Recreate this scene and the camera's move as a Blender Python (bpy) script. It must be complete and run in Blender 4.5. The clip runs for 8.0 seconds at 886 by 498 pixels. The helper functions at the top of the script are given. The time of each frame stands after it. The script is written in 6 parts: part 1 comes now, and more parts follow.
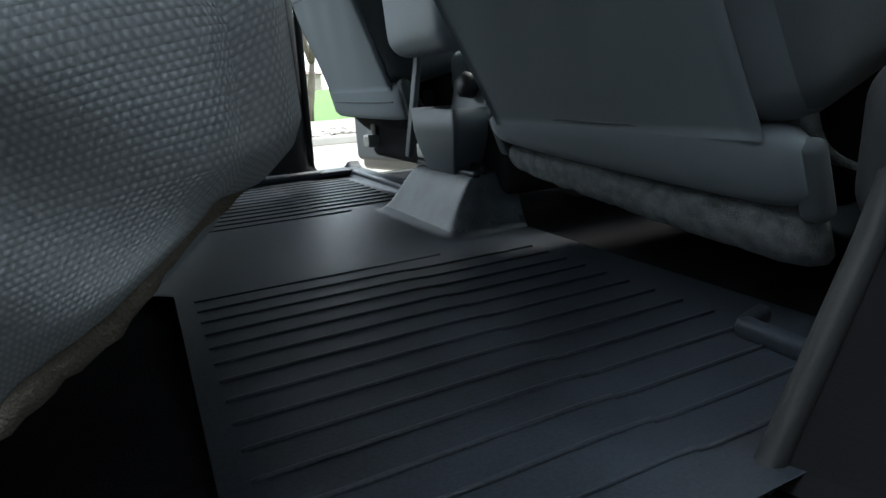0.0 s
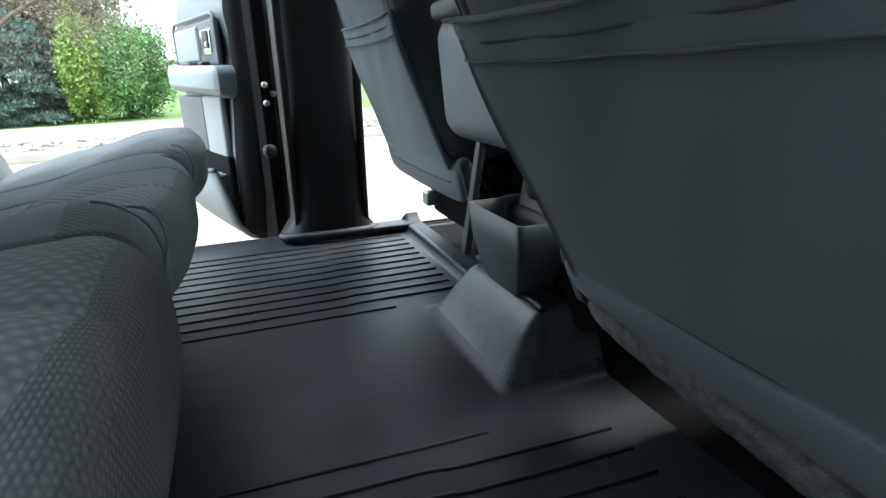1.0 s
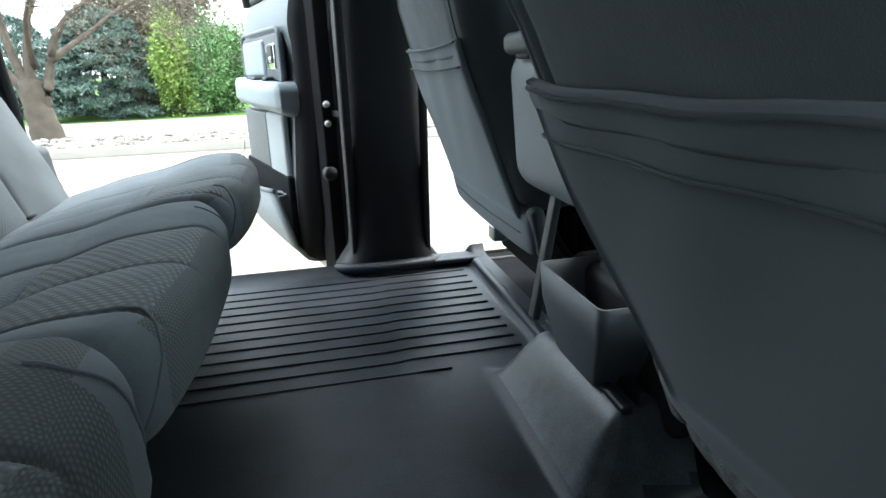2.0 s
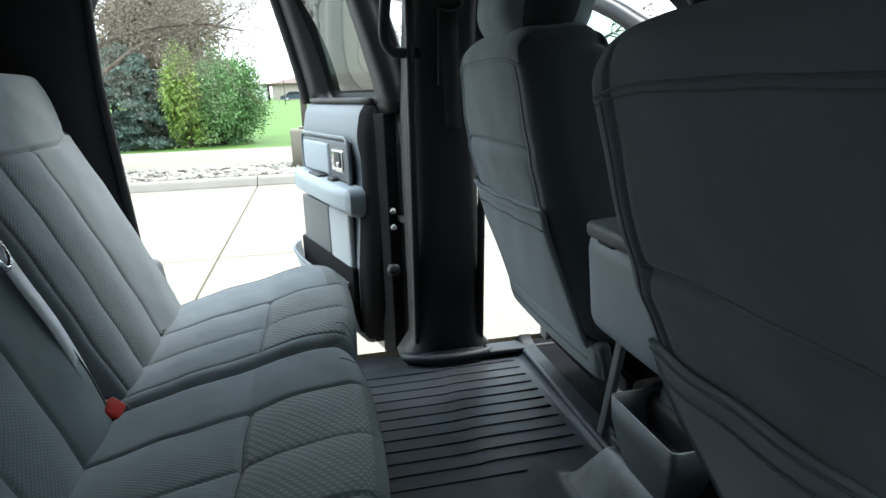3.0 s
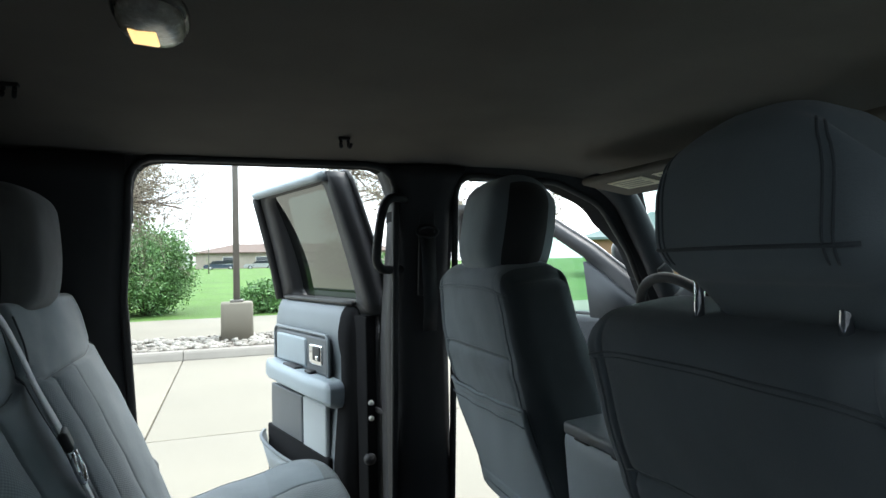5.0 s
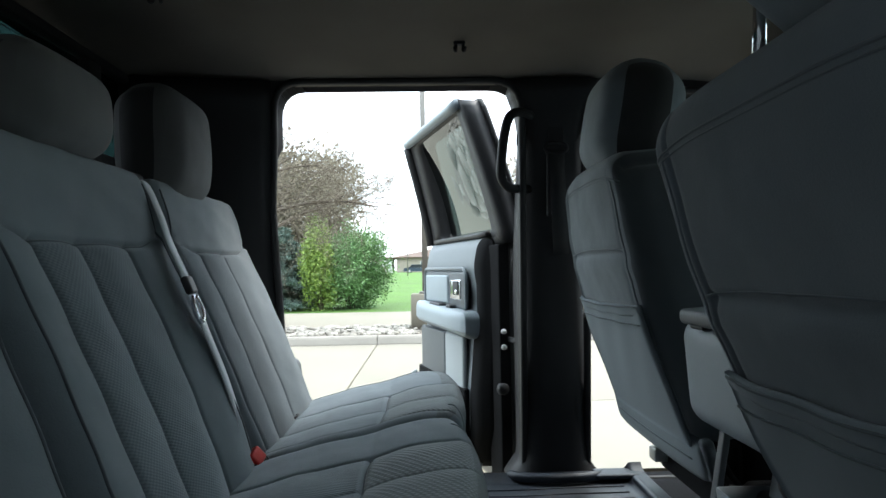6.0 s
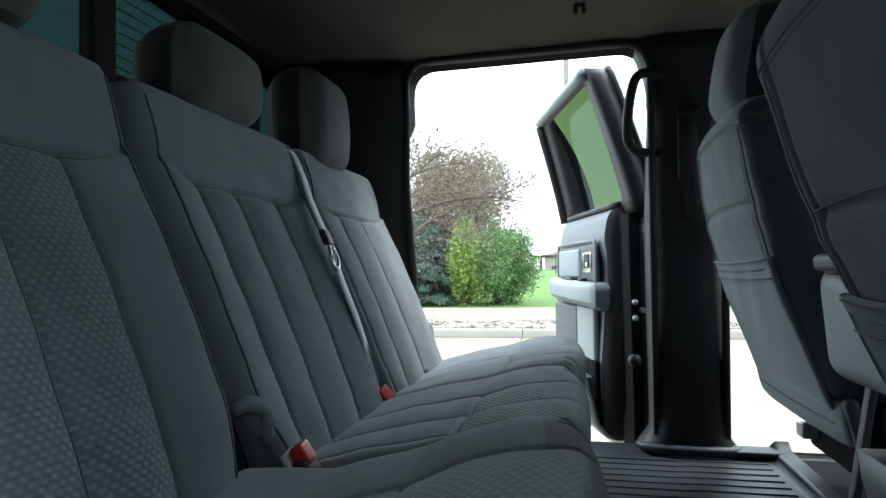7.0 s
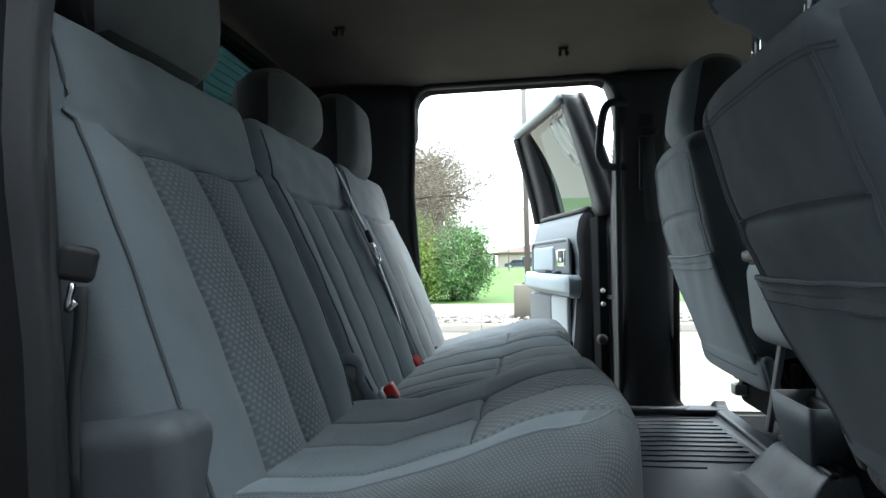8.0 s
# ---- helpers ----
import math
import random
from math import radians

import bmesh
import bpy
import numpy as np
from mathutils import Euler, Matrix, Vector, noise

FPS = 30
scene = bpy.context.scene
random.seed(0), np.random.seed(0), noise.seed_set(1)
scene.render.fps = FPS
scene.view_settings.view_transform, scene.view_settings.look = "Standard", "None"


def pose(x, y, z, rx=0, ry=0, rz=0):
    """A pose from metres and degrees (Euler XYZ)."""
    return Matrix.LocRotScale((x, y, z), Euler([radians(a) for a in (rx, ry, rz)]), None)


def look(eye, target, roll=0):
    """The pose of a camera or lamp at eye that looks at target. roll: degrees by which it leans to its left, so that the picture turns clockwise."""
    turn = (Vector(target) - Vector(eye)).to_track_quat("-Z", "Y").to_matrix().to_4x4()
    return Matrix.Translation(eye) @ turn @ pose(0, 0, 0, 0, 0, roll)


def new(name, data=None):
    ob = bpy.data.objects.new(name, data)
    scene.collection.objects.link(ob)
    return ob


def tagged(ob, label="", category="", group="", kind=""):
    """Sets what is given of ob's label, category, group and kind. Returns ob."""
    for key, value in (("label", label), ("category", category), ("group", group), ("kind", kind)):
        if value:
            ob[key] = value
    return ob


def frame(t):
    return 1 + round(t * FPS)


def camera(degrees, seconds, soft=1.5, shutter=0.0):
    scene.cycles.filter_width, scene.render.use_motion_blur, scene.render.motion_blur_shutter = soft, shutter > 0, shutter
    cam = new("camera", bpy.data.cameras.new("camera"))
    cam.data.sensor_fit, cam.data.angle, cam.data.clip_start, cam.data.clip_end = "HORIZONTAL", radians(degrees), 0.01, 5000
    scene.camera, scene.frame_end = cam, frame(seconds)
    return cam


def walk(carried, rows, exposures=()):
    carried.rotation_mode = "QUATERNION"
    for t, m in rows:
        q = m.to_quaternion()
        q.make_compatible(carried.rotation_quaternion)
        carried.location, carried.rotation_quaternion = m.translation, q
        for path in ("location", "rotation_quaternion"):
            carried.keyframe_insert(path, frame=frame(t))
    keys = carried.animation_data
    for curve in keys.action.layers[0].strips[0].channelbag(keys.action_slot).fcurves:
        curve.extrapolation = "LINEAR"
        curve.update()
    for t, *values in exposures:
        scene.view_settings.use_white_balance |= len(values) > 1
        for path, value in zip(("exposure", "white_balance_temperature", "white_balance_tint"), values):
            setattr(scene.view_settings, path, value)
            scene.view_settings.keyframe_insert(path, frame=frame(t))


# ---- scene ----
cam = camera(73.0, 8.0)
PATH = [
    (0, (0.255, -1.071, 0.274), (1.099, 0.662, -0.262), -3.48),
    (0.5, (0.316, -0.974, 0.371), (1.1, 0.769, -0.221), -3.28),
    (1, (0.408, -0.83, 0.448), (1.016, 0.984, -0.137), -2.46),
    (1.2, (0.438, -0.778, 0.463), (0.969, 1.058, -0.128), -2.44),
    (2.3, (0.464, -0.679, 0.557), (0.828, 1.199, -0.027), -2.25),
    (2.5, (0.45, -0.695, 0.612), (0.801, 1.186, 0.029), -2.44),
    (3, (0.286, -0.784, 0.756), (0.686, 1.108, 0.248), -1.83),
    (3.5, (0.118, -0.874, 0.877), (0.575, 1.046, 0.556), -1.32),
    (4, (0.034, -0.968, 0.959), (0.592, 0.951, 0.875), -1.42),
    (4.2, (0.023, -0.982, 0.956), (0.615, 0.929, 0.931), -1.27),
    (5.3, (0.139, -0.956, 0.798), (0.816, 0.925, 0.839), -1.28),
    (5.5, (0.19, -0.935, 0.728), (0.794, 0.971, 0.774), -0.83),
    (6, (0.266, -0.965, 0.621), (0.317, 1.033, 0.689), -1),
    (6.5, (0.31, -0.984, 0.572), (-0.047, 0.982, 0.642), -1.21),
    (7, (0.333, -1.008, 0.527), (-0.104, 0.942, 0.599), -1.01),
    (7.5, (0.295, -1.124, 0.506), (-0.144, 0.826, 0.577), -1.12),
    (8, (0.233, -1.358, 0.517), (-0.05, 0.621, 0.578), -1.11),
]
walk(cam, [(t, look(eye, target, roll)) for t, eye, target, roll in PATH], exposures=[(0, 2.15), (0.5, 2.1), (1.2, 2.45), (2.5, 2.35), (3.0, 2.05), (3.5, 1.95), (4.0, 1.9), (5.5, 1.72), (6.0, 1.85), (7.0, 2.0), (7.5, 2.05), (8.0, 2.25)])

# ---- world and light ----
world = bpy.data.worlds.new("overcast_sky")
scene.world = world
world.use_nodes = True
wn = world.node_tree
sky = wn.nodes.new("ShaderNodeTexSky")
sky.sky_type = "NISHITA"
sky.sun_disc = False
sky.sun_elevation = radians(50)
sky.sun_rotation = radians(59)
sky.air_density, sky.dust_density, sky.ozone_density = 1.0, 2.0, 1.0
cover = wn.nodes.new("ShaderNodeMix")
cover.data_type = "RGBA"
cover.inputs["Factor"].default_value = 0.75
aim = wn.nodes.new("ShaderNodeTexCoord")
tall = wn.nodes.new("ShaderNodeSeparateXYZ")
wn.links.new(aim.outputs["Generated"], tall.inputs[0])
cloud = wn.nodes.new("ShaderNodeValToRGB")  # overcast: the zenith about three times as bright as the horizon
cloud.color_ramp.elements[0].color, cloud.color_ramp.elements[1].color = (0.54, 0.62, 0.66, 1), (1.30, 1.50, 1.62, 1)
wn.links.new(tall.outputs[2], cloud.inputs[0])
bright = wn.nodes.new("ShaderNodeVectorMath")
bright.operation = "SCALE"
bright.inputs["Scale"].default_value = 11.0
wn.links.new(cloud.outputs[0], bright.inputs[0])
wn.links.new(bright.outputs[0], cover.inputs["B"])
wn.links.new(sky.outputs[0], cover.inputs["A"])
wn.links.new(cover.outputs["Result"], wn.nodes["Background"].inputs[0])
wn.nodes["Background"].inputs[1].default_value = 0.13
sun = new("sun", bpy.data.lights.new("sun", "SUN"))
sun.data.energy, sun.data.angle, sun.data.color = 1.1, radians(25), (1, 0.97, 0.92)
sun.matrix_world = look((5, 3, 8), (0, 0, 0))


# ---- materials ----
class Nodes:
    """A small wrapper round a node tree."""

    def __init__(self, name):
        self.mat = bpy.data.materials.new(name)
        self.mat.use_nodes = True
        self.tree = self.mat.node_tree
        self.bsdf = self.tree.nodes["Principled BSDF"]
        self.coord = self.tree.nodes.new("ShaderNodeTexCoord")

    def add(self, kind, **values):
        node = self.tree.nodes.new(kind)
        for key, value in values.items():
            node.inputs[key].default_value = value
        return node

    def link(self, a, b):
        self.tree.links.new(a, b)

    def math(self, op, a, b=None):
        node = self.tree.nodes.new("ShaderNodeMath")
        node.operation = op
        for i, v in enumerate((a, b)):
            if v is None:
                continue
            if isinstance(v, (int, float)):
                node.inputs[i].default_value = v
            else:
                self.link(v, node.inputs[i])
        return node.outputs[0]

    def noise(self, scale, detail=4.0, where="Object"):
        node = self.add("ShaderNodeTexNoise", Scale=scale, Detail=detail)
        self.link(self.coord.outputs[where], node.inputs["Vector"])
        return node.outputs["Fac"]

    def ramp(self, fac, low, high, a=0.3, b=0.7):
        node = self.tree.nodes.new("ShaderNodeValToRGB")
        node.color_ramp.elements[0].position, node.color_ramp.elements[1].position = a, b
        node.color_ramp.elements[0].color, node.color_ramp.elements[1].color = (*low, 1), (*high, 1)
        self.link(fac, node.inputs[0])
        return node.outputs[0]

    def colour(self, socket):
        self.link(socket, self.bsdf.inputs["Base Color"])

    def bump(self, height, strength=0.3, distance=0.002):
        node = self.add("ShaderNodeBump", Strength=strength, Distance=distance)
        self.link(height, node.inputs["Height"])
        self.link(node.outputs[0], self.bsdf.inputs["Normal"])


def shade(c, k):
    return tuple(v * k for v in c)


def surface(name, colour, rough=0.6, spread=0.15, scale=6.0, grain=400.0, relief=0.25, depth=0.001, metal=0.0, gloss=0.5, coat=0.0):
    """A surface with blotches at one scale and fine grain at another."""
    n = Nodes(name)
    big, fine = n.noise(scale), n.noise(grain, 2.0)
    both = n.math("ADD", n.math("MULTIPLY", big, 0.7), n.math("MULTIPLY", fine, 0.3))
    n.colour(n.ramp(both, shade(colour, 1 - spread), shade(colour, 1 + spread)))
    n.link(n.math("ADD", n.math("MULTIPLY", big, 0.2), rough - 0.1), n.bsdf.inputs["Roughness"])
    n.bsdf.inputs["Metallic"].default_value = metal
    n.bsdf.inputs["Specular IOR Level"].default_value = gloss
    n.bsdf.inputs["Coat Weight"].default_value = coat
    n.bump(fine, relief, depth)
    return n.mat


def fabric(name, colour, kind="plain", pitch=1.0):
    """Seat cloth: plain jersey, dimpled weave or ribbed weave. UVs are metres along the cloth."""
    n = Nodes(name)
    split = n.tree.nodes.new("ShaderNodeSeparateXYZ")
    n.link(n.coord.outputs["UV"], split.inputs[0])
    u, v = split.outputs[0], split.outputs[1]
    fine = n.noise(900.0, 2.0, "UV")
    big = n.noise(7.0, 3.0, "UV")
    if kind == "dimple":
        row = n.math("MULTIPLY", v, 185.0 / pitch)
        shift = n.math("MULTIPLY", n.math("FLOOR", row), 0.5)
        a = n.math("SINE", n.math("MULTIPLY", n.math("ADD", n.math("MULTIPLY", u, 112.0 / pitch), shift), 2 * math.pi))
        b = n.math("SINE", n.math("MULTIPLY", n.math("FRACT", row), math.pi))
        cell = n.math("MULTIPLY", n.math("ADD", n.math("MULTIPLY", a, 0.5), 0.5), b)
        height = n.math("ADD", n.math("MULTIPLY", cell, 0.8), n.math("MULTIPLY", fine, 0.25))
        strength, distance = 0.55, 0.002 * pitch
    elif kind == "rib":
        a = n.math("SINE", n.math("MULTIPLY", n.math("ADD", u, n.math("MULTIPLY", v, 0.35)), 2 * math.pi * 120.0))
        b = n.math("SINE", n.math("MULTIPLY", v, 2 * math.pi * 150.0))
        cell = n.math("ADD", n.math("MULTIPLY", n.math("MULTIPLY", a, b), 0.5), 0.5)
        height = n.math("ADD", n.math("MULTIPLY", cell, 0.8), n.math("MULTIPLY", fine, 0.3))
        strength, distance = 0.5, 0.0014
    else:
        height, cell = n.math("ADD", n.math("MULTIPLY", fine, 0.5), n.math("MULTIPLY", n.noise(330.0, 1.0, "UV"), 0.5)), big
        strength, distance = 0.5, 0.001
    tone = n.math("ADD", n.math("MULTIPLY", big, 0.45), n.math("MULTIPLY", fine, 0.25))
    if kind != "plain":
        tone = n.math("ADD", n.math("MULTIPLY", tone, 0.55), n.math("MULTIPLY", cell, 0.42))
    else:
        tone = n.math("ADD", tone, 0.12)
    n.colour(n.ramp(tone, shade(colour, {"dimple": 0.76, "rib": 0.84}.get(kind, 0.8)), shade(colour, {"dimple": 1.2, "rib": 1.15}.get(kind, 1.2)), 0.2, 0.75))
    n.bsdf.inputs["Roughness"].default_value = 0.92
    n.bsdf.inputs["Specular IOR Level"].default_value = 0.25
    n.bsdf.inputs["Sheen Weight"].default_value = 0.15
    n.bsdf.inputs["Sheen Roughness"].default_value = 0.5
    soft = n.noise(13.0, 1.5, "UV")
    creases = n.add("ShaderNodeBump", Strength=0.35, Distance=0.012)
    n.link(soft, creases.inputs["Height"])
    weave = n.add("ShaderNodeBump", Strength=strength, Distance=distance)
    n.link(height, weave.inputs["Height"])
    n.link(creases.outputs[0], weave.inputs["Normal"])
    n.link(weave.outputs[0], n.bsdf.inputs["Normal"])
    return n.mat


def pane_glass(name, tint, mirror):
    """Thin glass: tinted see-through mixed with a mirror coat."""
    n = Nodes(name)
    out = n.tree.nodes["Material Output"]
    clear = n.add("ShaderNodeBsdfTransparent", Color=(*tint, 1))
    shiny = n.add("ShaderNodeBsdfGlossy", Color=(0.95, 0.97, 0.96, 1), Roughness=0.01)
    mix = n.tree.nodes.new("ShaderNodeMixShader")
    angle = n.add("ShaderNodeLayerWeight", Blend=0.5)
    n.link(n.math("ADD", n.math("MULTIPLY", n.math("POWER", angle.outputs["Facing"], 4.0), 0.6), mirror), mix.inputs[0])
    n.link(clear.outputs[0], mix.inputs[1])
    n.link(shiny.outputs[0], mix.inputs[2])
    n.link(mix.outputs[0], out.inputs[0])
    return n.mat


def leaf_material(name, low, high):
    n = Nodes(name)
    geo = n.tree.nodes.new("ShaderNodeNewGeometry")
    n.colour(n.ramp(geo.outputs["Random Per Island"], low, high, 0.0, 1.0))
    n.bsdf.inputs["Roughness"].default_value = 0.6
    n.bsdf.inputs["Subsurface Weight"].default_value = 0.0
    return n.mat


CLOTH = (0.180, 0.209, 0.227)
cloth = fabric("seat_cloth", CLOTH)
cloth_dimple = fabric("dimpled_seat_cloth", shade(CLOTH, 1.14), "dimple", 1.3)
# cushion cloths lightened to put the light on the seat tops into colour
TOPLIT = shade(CLOTH, 1.18)
cushion_cloth = fabric("faded_cushion_cloth", TOPLIT)
cushion_dimple = fabric("faded_dimpled_cloth", (0.244, 0.270, 0.280), "dimple", 1.25)
cushion_rib = fabric("faded_ribbed_cloth", shade(TOPLIT, 0.98), "rib")
# cloth of fronts and ends kept darker, their shade put into its colour
cloth_nose = fabric("fine_ribbed_cloth", (0.190, 0.210, 0.217), "dimple", 0.58)
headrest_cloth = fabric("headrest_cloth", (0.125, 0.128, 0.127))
# sides and undersides darkened in the colour for the shade they stand in
headrest_side_shaded = fabric("headrest_side_cloth", (0.040, 0.041, 0.042))
# one seat cloth twice: backs darkened as shade, pockets lightened as light
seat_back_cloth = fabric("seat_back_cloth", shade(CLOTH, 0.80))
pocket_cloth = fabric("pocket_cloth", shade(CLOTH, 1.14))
cloth_rib = fabric("ribbed_seat_cloth", shade(CLOTH, 0.94), "rib")
seam_thread = fabric("seam_thread", shade(CLOTH, 0.62))
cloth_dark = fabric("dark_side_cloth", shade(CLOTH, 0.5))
carpet = surface("carpet_felt", (0.245, 0.262, 0.268), 0.95, 0.5, 55, 600, 0.9, 0.004, gloss=0.1)
felt_tan = surface("tan_felt", (0.14, 0.125, 0.10), 0.95, 0.3, 30, 500, 0.9, 0.004, gloss=0.1)
jamb_black = surface("matte_jamb_black", (0.012, 0.012, 0.013), 0.95, 0.2, 10, 400, 0.3, 0.001, gloss=0.1)
carpet_dark = surface("black_carpet", (0.016, 0.016, 0.018), 0.95, 0.3, 15, 500, 0.8, 0.003, gloss=0.1)
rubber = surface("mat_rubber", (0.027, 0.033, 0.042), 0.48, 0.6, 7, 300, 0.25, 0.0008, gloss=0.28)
rubber_pale = surface("worn_mat_rubber", (0.062, 0.076, 0.090), 0.42, 0.7, 16, 300, 0.25, 0.0008, gloss=0.45)
rubber_seal = surface("seal_rubber", (0.018, 0.018, 0.019), 0.55, 0.15, 8, 300)
plastic_dark = surface("charcoal_plastic", (0.028, 0.028, 0.030), 0.55, 0.12, 10, 700, 0.35, 0.0008, gloss=0.35)
plastic_mid = surface("grey_plastic", (0.085, 0.095, 0.105), 0.5, 0.1, 8, 800, 0.4, 0.0008)
plastic_slate = surface("slate_plastic", (0.045, 0.050, 0.056), 0.6, 0.12, 9, 700, 0.4, 0.0008, gloss=0.35)
wheel_leather = surface("wheel_leather", (0.018, 0.018, 0.019), 0.75, 0.15, 30, 600, 0.4, 0.0008, gloss=0.3)
plastic_bin = surface("blue_grey_plastic", (0.105, 0.124, 0.140), 0.5, 0.1, 9, 700, 0.35, 0.0007)
plastic_light = surface("pale_grey_plastic", (0.28, 0.325, 0.355), 0.5, 0.08, 8, 800, 0.35, 0.0006)
vinyl_door = surface("door_vinyl", (0.165, 0.188, 0.205), 0.5, 0.1, 9, 600, 0.4, 0.0008)
felt_roof = surface("headliner_felt", (0.155, 0.140, 0.123), 0.95, 0.12, 5, 500, 0.5, 0.001, gloss=0.1)
paint_gold = surface("gold_body_paint", (0.36, 0.30, 0.19), 0.32, 0.05, 3, 900, 0.05, 0.0003, metal=0.5, coat=0.6)
paint_dark = surface("dark_body_paint", (0.020, 0.020, 0.022), 0.35, 0.1, 3, 900, 0.05, 0.0003, coat=0.5)
chrome = surface("chrome", (0.75, 0.76, 0.78), 0.14, 0.05, 30, 600, 0.05, 0.0002, metal=1.0)
steel = surface("zinc_steel", (0.55, 0.55, 0.53), 0.45, 0.2, 40, 600, 0.1, 0.0004, metal=0.5)
webbing = surface("belt_webbing", (0.50, 0.53, 0.55), 0.7, 0.1, 40, 1200, 0.5, 0.0008)
webbing_dark = surface("dark_belt_webbing", (0.03, 0.033, 0.036), 0.7, 0.1, 40, 1200, 0.5, 0.0008)
red_plastic = surface("red_plastic", (0.55, 0.02, 0.015), 0.35, 0.1, 20, 600, 0.1, 0.0004)
paper_label = surface("cream_label", (0.74, 0.69, 0.52), 0.7, 0.08, 20, 300)
label_ink = surface("label_ink", (0.36, 0.33, 0.26), 0.7, 0.08, 20, 300)
white_plastic = surface("white_gauge", (0.7, 0.72, 0.72), 0.4, 0.05, 20, 600)
glass_clear = pane_glass("green_tinted_glass", (0.50, 0.70, 0.645), 0.04)
glass_screen = pane_glass("windscreen_glass", (0.66, 0.78, 0.76), 0.04)
glass_privacy = pane_glass("privacy_glass", (0.03, 0.04, 0.035), 0.15)
glass_rear = pane_glass("rear_slider_glass", (0.060, 0.098, 0.096), 0.05)
concrete = surface("pale_concrete", (0.178, 0.161, 0.128), 0.85, 0.10, 0.6, 90, 0.3, 0.003, gloss=0.3)
asphalt = surface("worn_asphalt", (0.05, 0.05, 0.052), 0.9, 0.2, 1.2, 120, 0.6, 0.004, gloss=0.3)
concrete_kerb = surface("kerb_concrete", (0.203, 0.1855, 0.161), 0.9, 0.15, 1.5, 90, 0.4, 0.004, gloss=0.3)
stone = leaf_material("river_stone", (0.150, 0.132, 0.108), (0.300, 0.278, 0.240))
stone_nodes = Nodes("single_river_stone")
stone_info = stone_nodes.tree.nodes.new("ShaderNodeObjectInfo")
stone_nodes.colour(stone_nodes.ramp(stone_info.outputs["Random"], (0.150, 0.132, 0.108), (0.30, 0.278, 0.240), 0.0, 1.0))
stone_nodes.bsdf.inputs["Roughness"].default_value = 0.75
stone_nodes.bump(stone_nodes.noise(60.0), 0.4, 0.004)
stone_single = stone_nodes.mat
gravel_bed = surface("gravel_bed", (0.154, 0.133, 0.112), 0.95, 0.4, 8, 60, 0.9, 0.02)
grass = surface("grass", (0.0616, 0.1225, 0.0245), 0.85, 0.25, 0.5, 25, 0.8, 0.03, gloss=0.2)
bark = surface("bark", (0.084, 0.0665, 0.049), 0.9, 0.35, 5, 60, 0.9, 0.02)
galvanised = surface("pole_paint", (0.14, 0.1295, 0.1155), 0.5, 0.1, 5, 200, metal=0.2)
brick_pale = surface("weathered_pale_brick", (0.28, 0.238, 0.203), 0.9, 0.2, 1.0, 25, 0.4, 0.01)
brick_wall = surface("brown_brick", (0.21, 0.119, 0.07), 0.9, 0.2, 1.0, 25, 0.4, 0.01)
roof_green = surface("grey_green_shingles", (0.084, 0.119, 0.112), 0.85, 0.2, 1.5, 30, 0.4, 0.01)
roof_brown = surface("brown_shingles", (0.091, 0.0595, 0.0455), 0.85, 0.2, 1.5, 30, 0.4, 0.01)
blocker_dark = surface("dark_siding", (0.045, 0.049, 0.053), 0.9, 0.12, 0.8, 40, 0.4, 0.006)
trim_white = surface("white_trim", (0.525, 0.525, 0.511), 0.6, 0.06, 3, 80)
car_blue = surface("dark_blue_car_paint", (0.03, 0.045, 0.07), 0.25, 0.05, 3, 400, coat=0.6)
car_silver = surface("silver_car_paint", (0.315, 0.322, 0.329), 0.3, 0.05, 3, 400, metal=0.5, coat=0.6)
cloth_pale = fabric("pale_door_cloth", (0.36, 0.39, 0.40), "rib")
car_glass = surface("dark_car_glass", (0.02, 0.025, 0.03), 0.12, 0.05, 3, 300, 0.02, 0.0002, coat=0.4)
needles_blue = leaf_material("spruce_needles", (0.034, 0.068, 0.054), (0.175, 0.240, 0.205))
leaves_lime = leaf_material("lime_leaves", (0.075, 0.140, 0.022), (0.250, 0.350, 0.070))
leaves_green = leaf_material("green_leaves", (0.045, 0.110, 0.034), (0.140, 0.270, 0.085))
buds = leaf_material("brown_buds", (0.119, 0.1015, 0.07), (0.245, 0.21, 0.147))


# ---- geometry helpers ----
def part(name, geo, material, parent=None, label="", smooth=True):
    """Links (verts, faces[, uvs]) as ONE mesh object, under a thing or a part when one is given."""
    me = bpy.data.meshes.new(name)
    verts, faces = geo[0], geo[1]
    me.from_pydata([tuple(map(float, v)) for v in verts], [], [tuple(map(int, f)) for f in faces])
    if len(geo) > 2:
        layer = me.uv_layers.new(name="metres")
        layer.data.foreach_set("uv", np.asarray(geo[2], dtype=np.float32).ravel())
    me.materials.append(material)
    if smooth:
        me.polygons.foreach_set("use_smooth", [True] * len(me.polygons))
    me.update()
    ob = new(name, me)
    if parent is not None:
        ob.parent = parent
    if label:
        ob["label"] = label
    return ob


def holder(name, m, label, category, group="", kind=""):
    ob = new(name)
    ob.empty_display_size = 0.05
    ob.matrix_world = m
    return tagged(ob, label, category, group, kind)


def moved(geo, m):
    m = np.array(m)
    v = np.asarray(geo[0], dtype=float) @ m[:3, :3].T + m[:3, 3]
    return (v, *geo[1:])


def joined(*geos):
    verts, faces, base = [], [], 0
    for g in geos:
        verts.append(np.asarray(g[0], dtype=float))
        faces += [tuple(i + base for i in f) for f in g[1]]
        base += len(g[0])
    return np.vstack(verts), faces


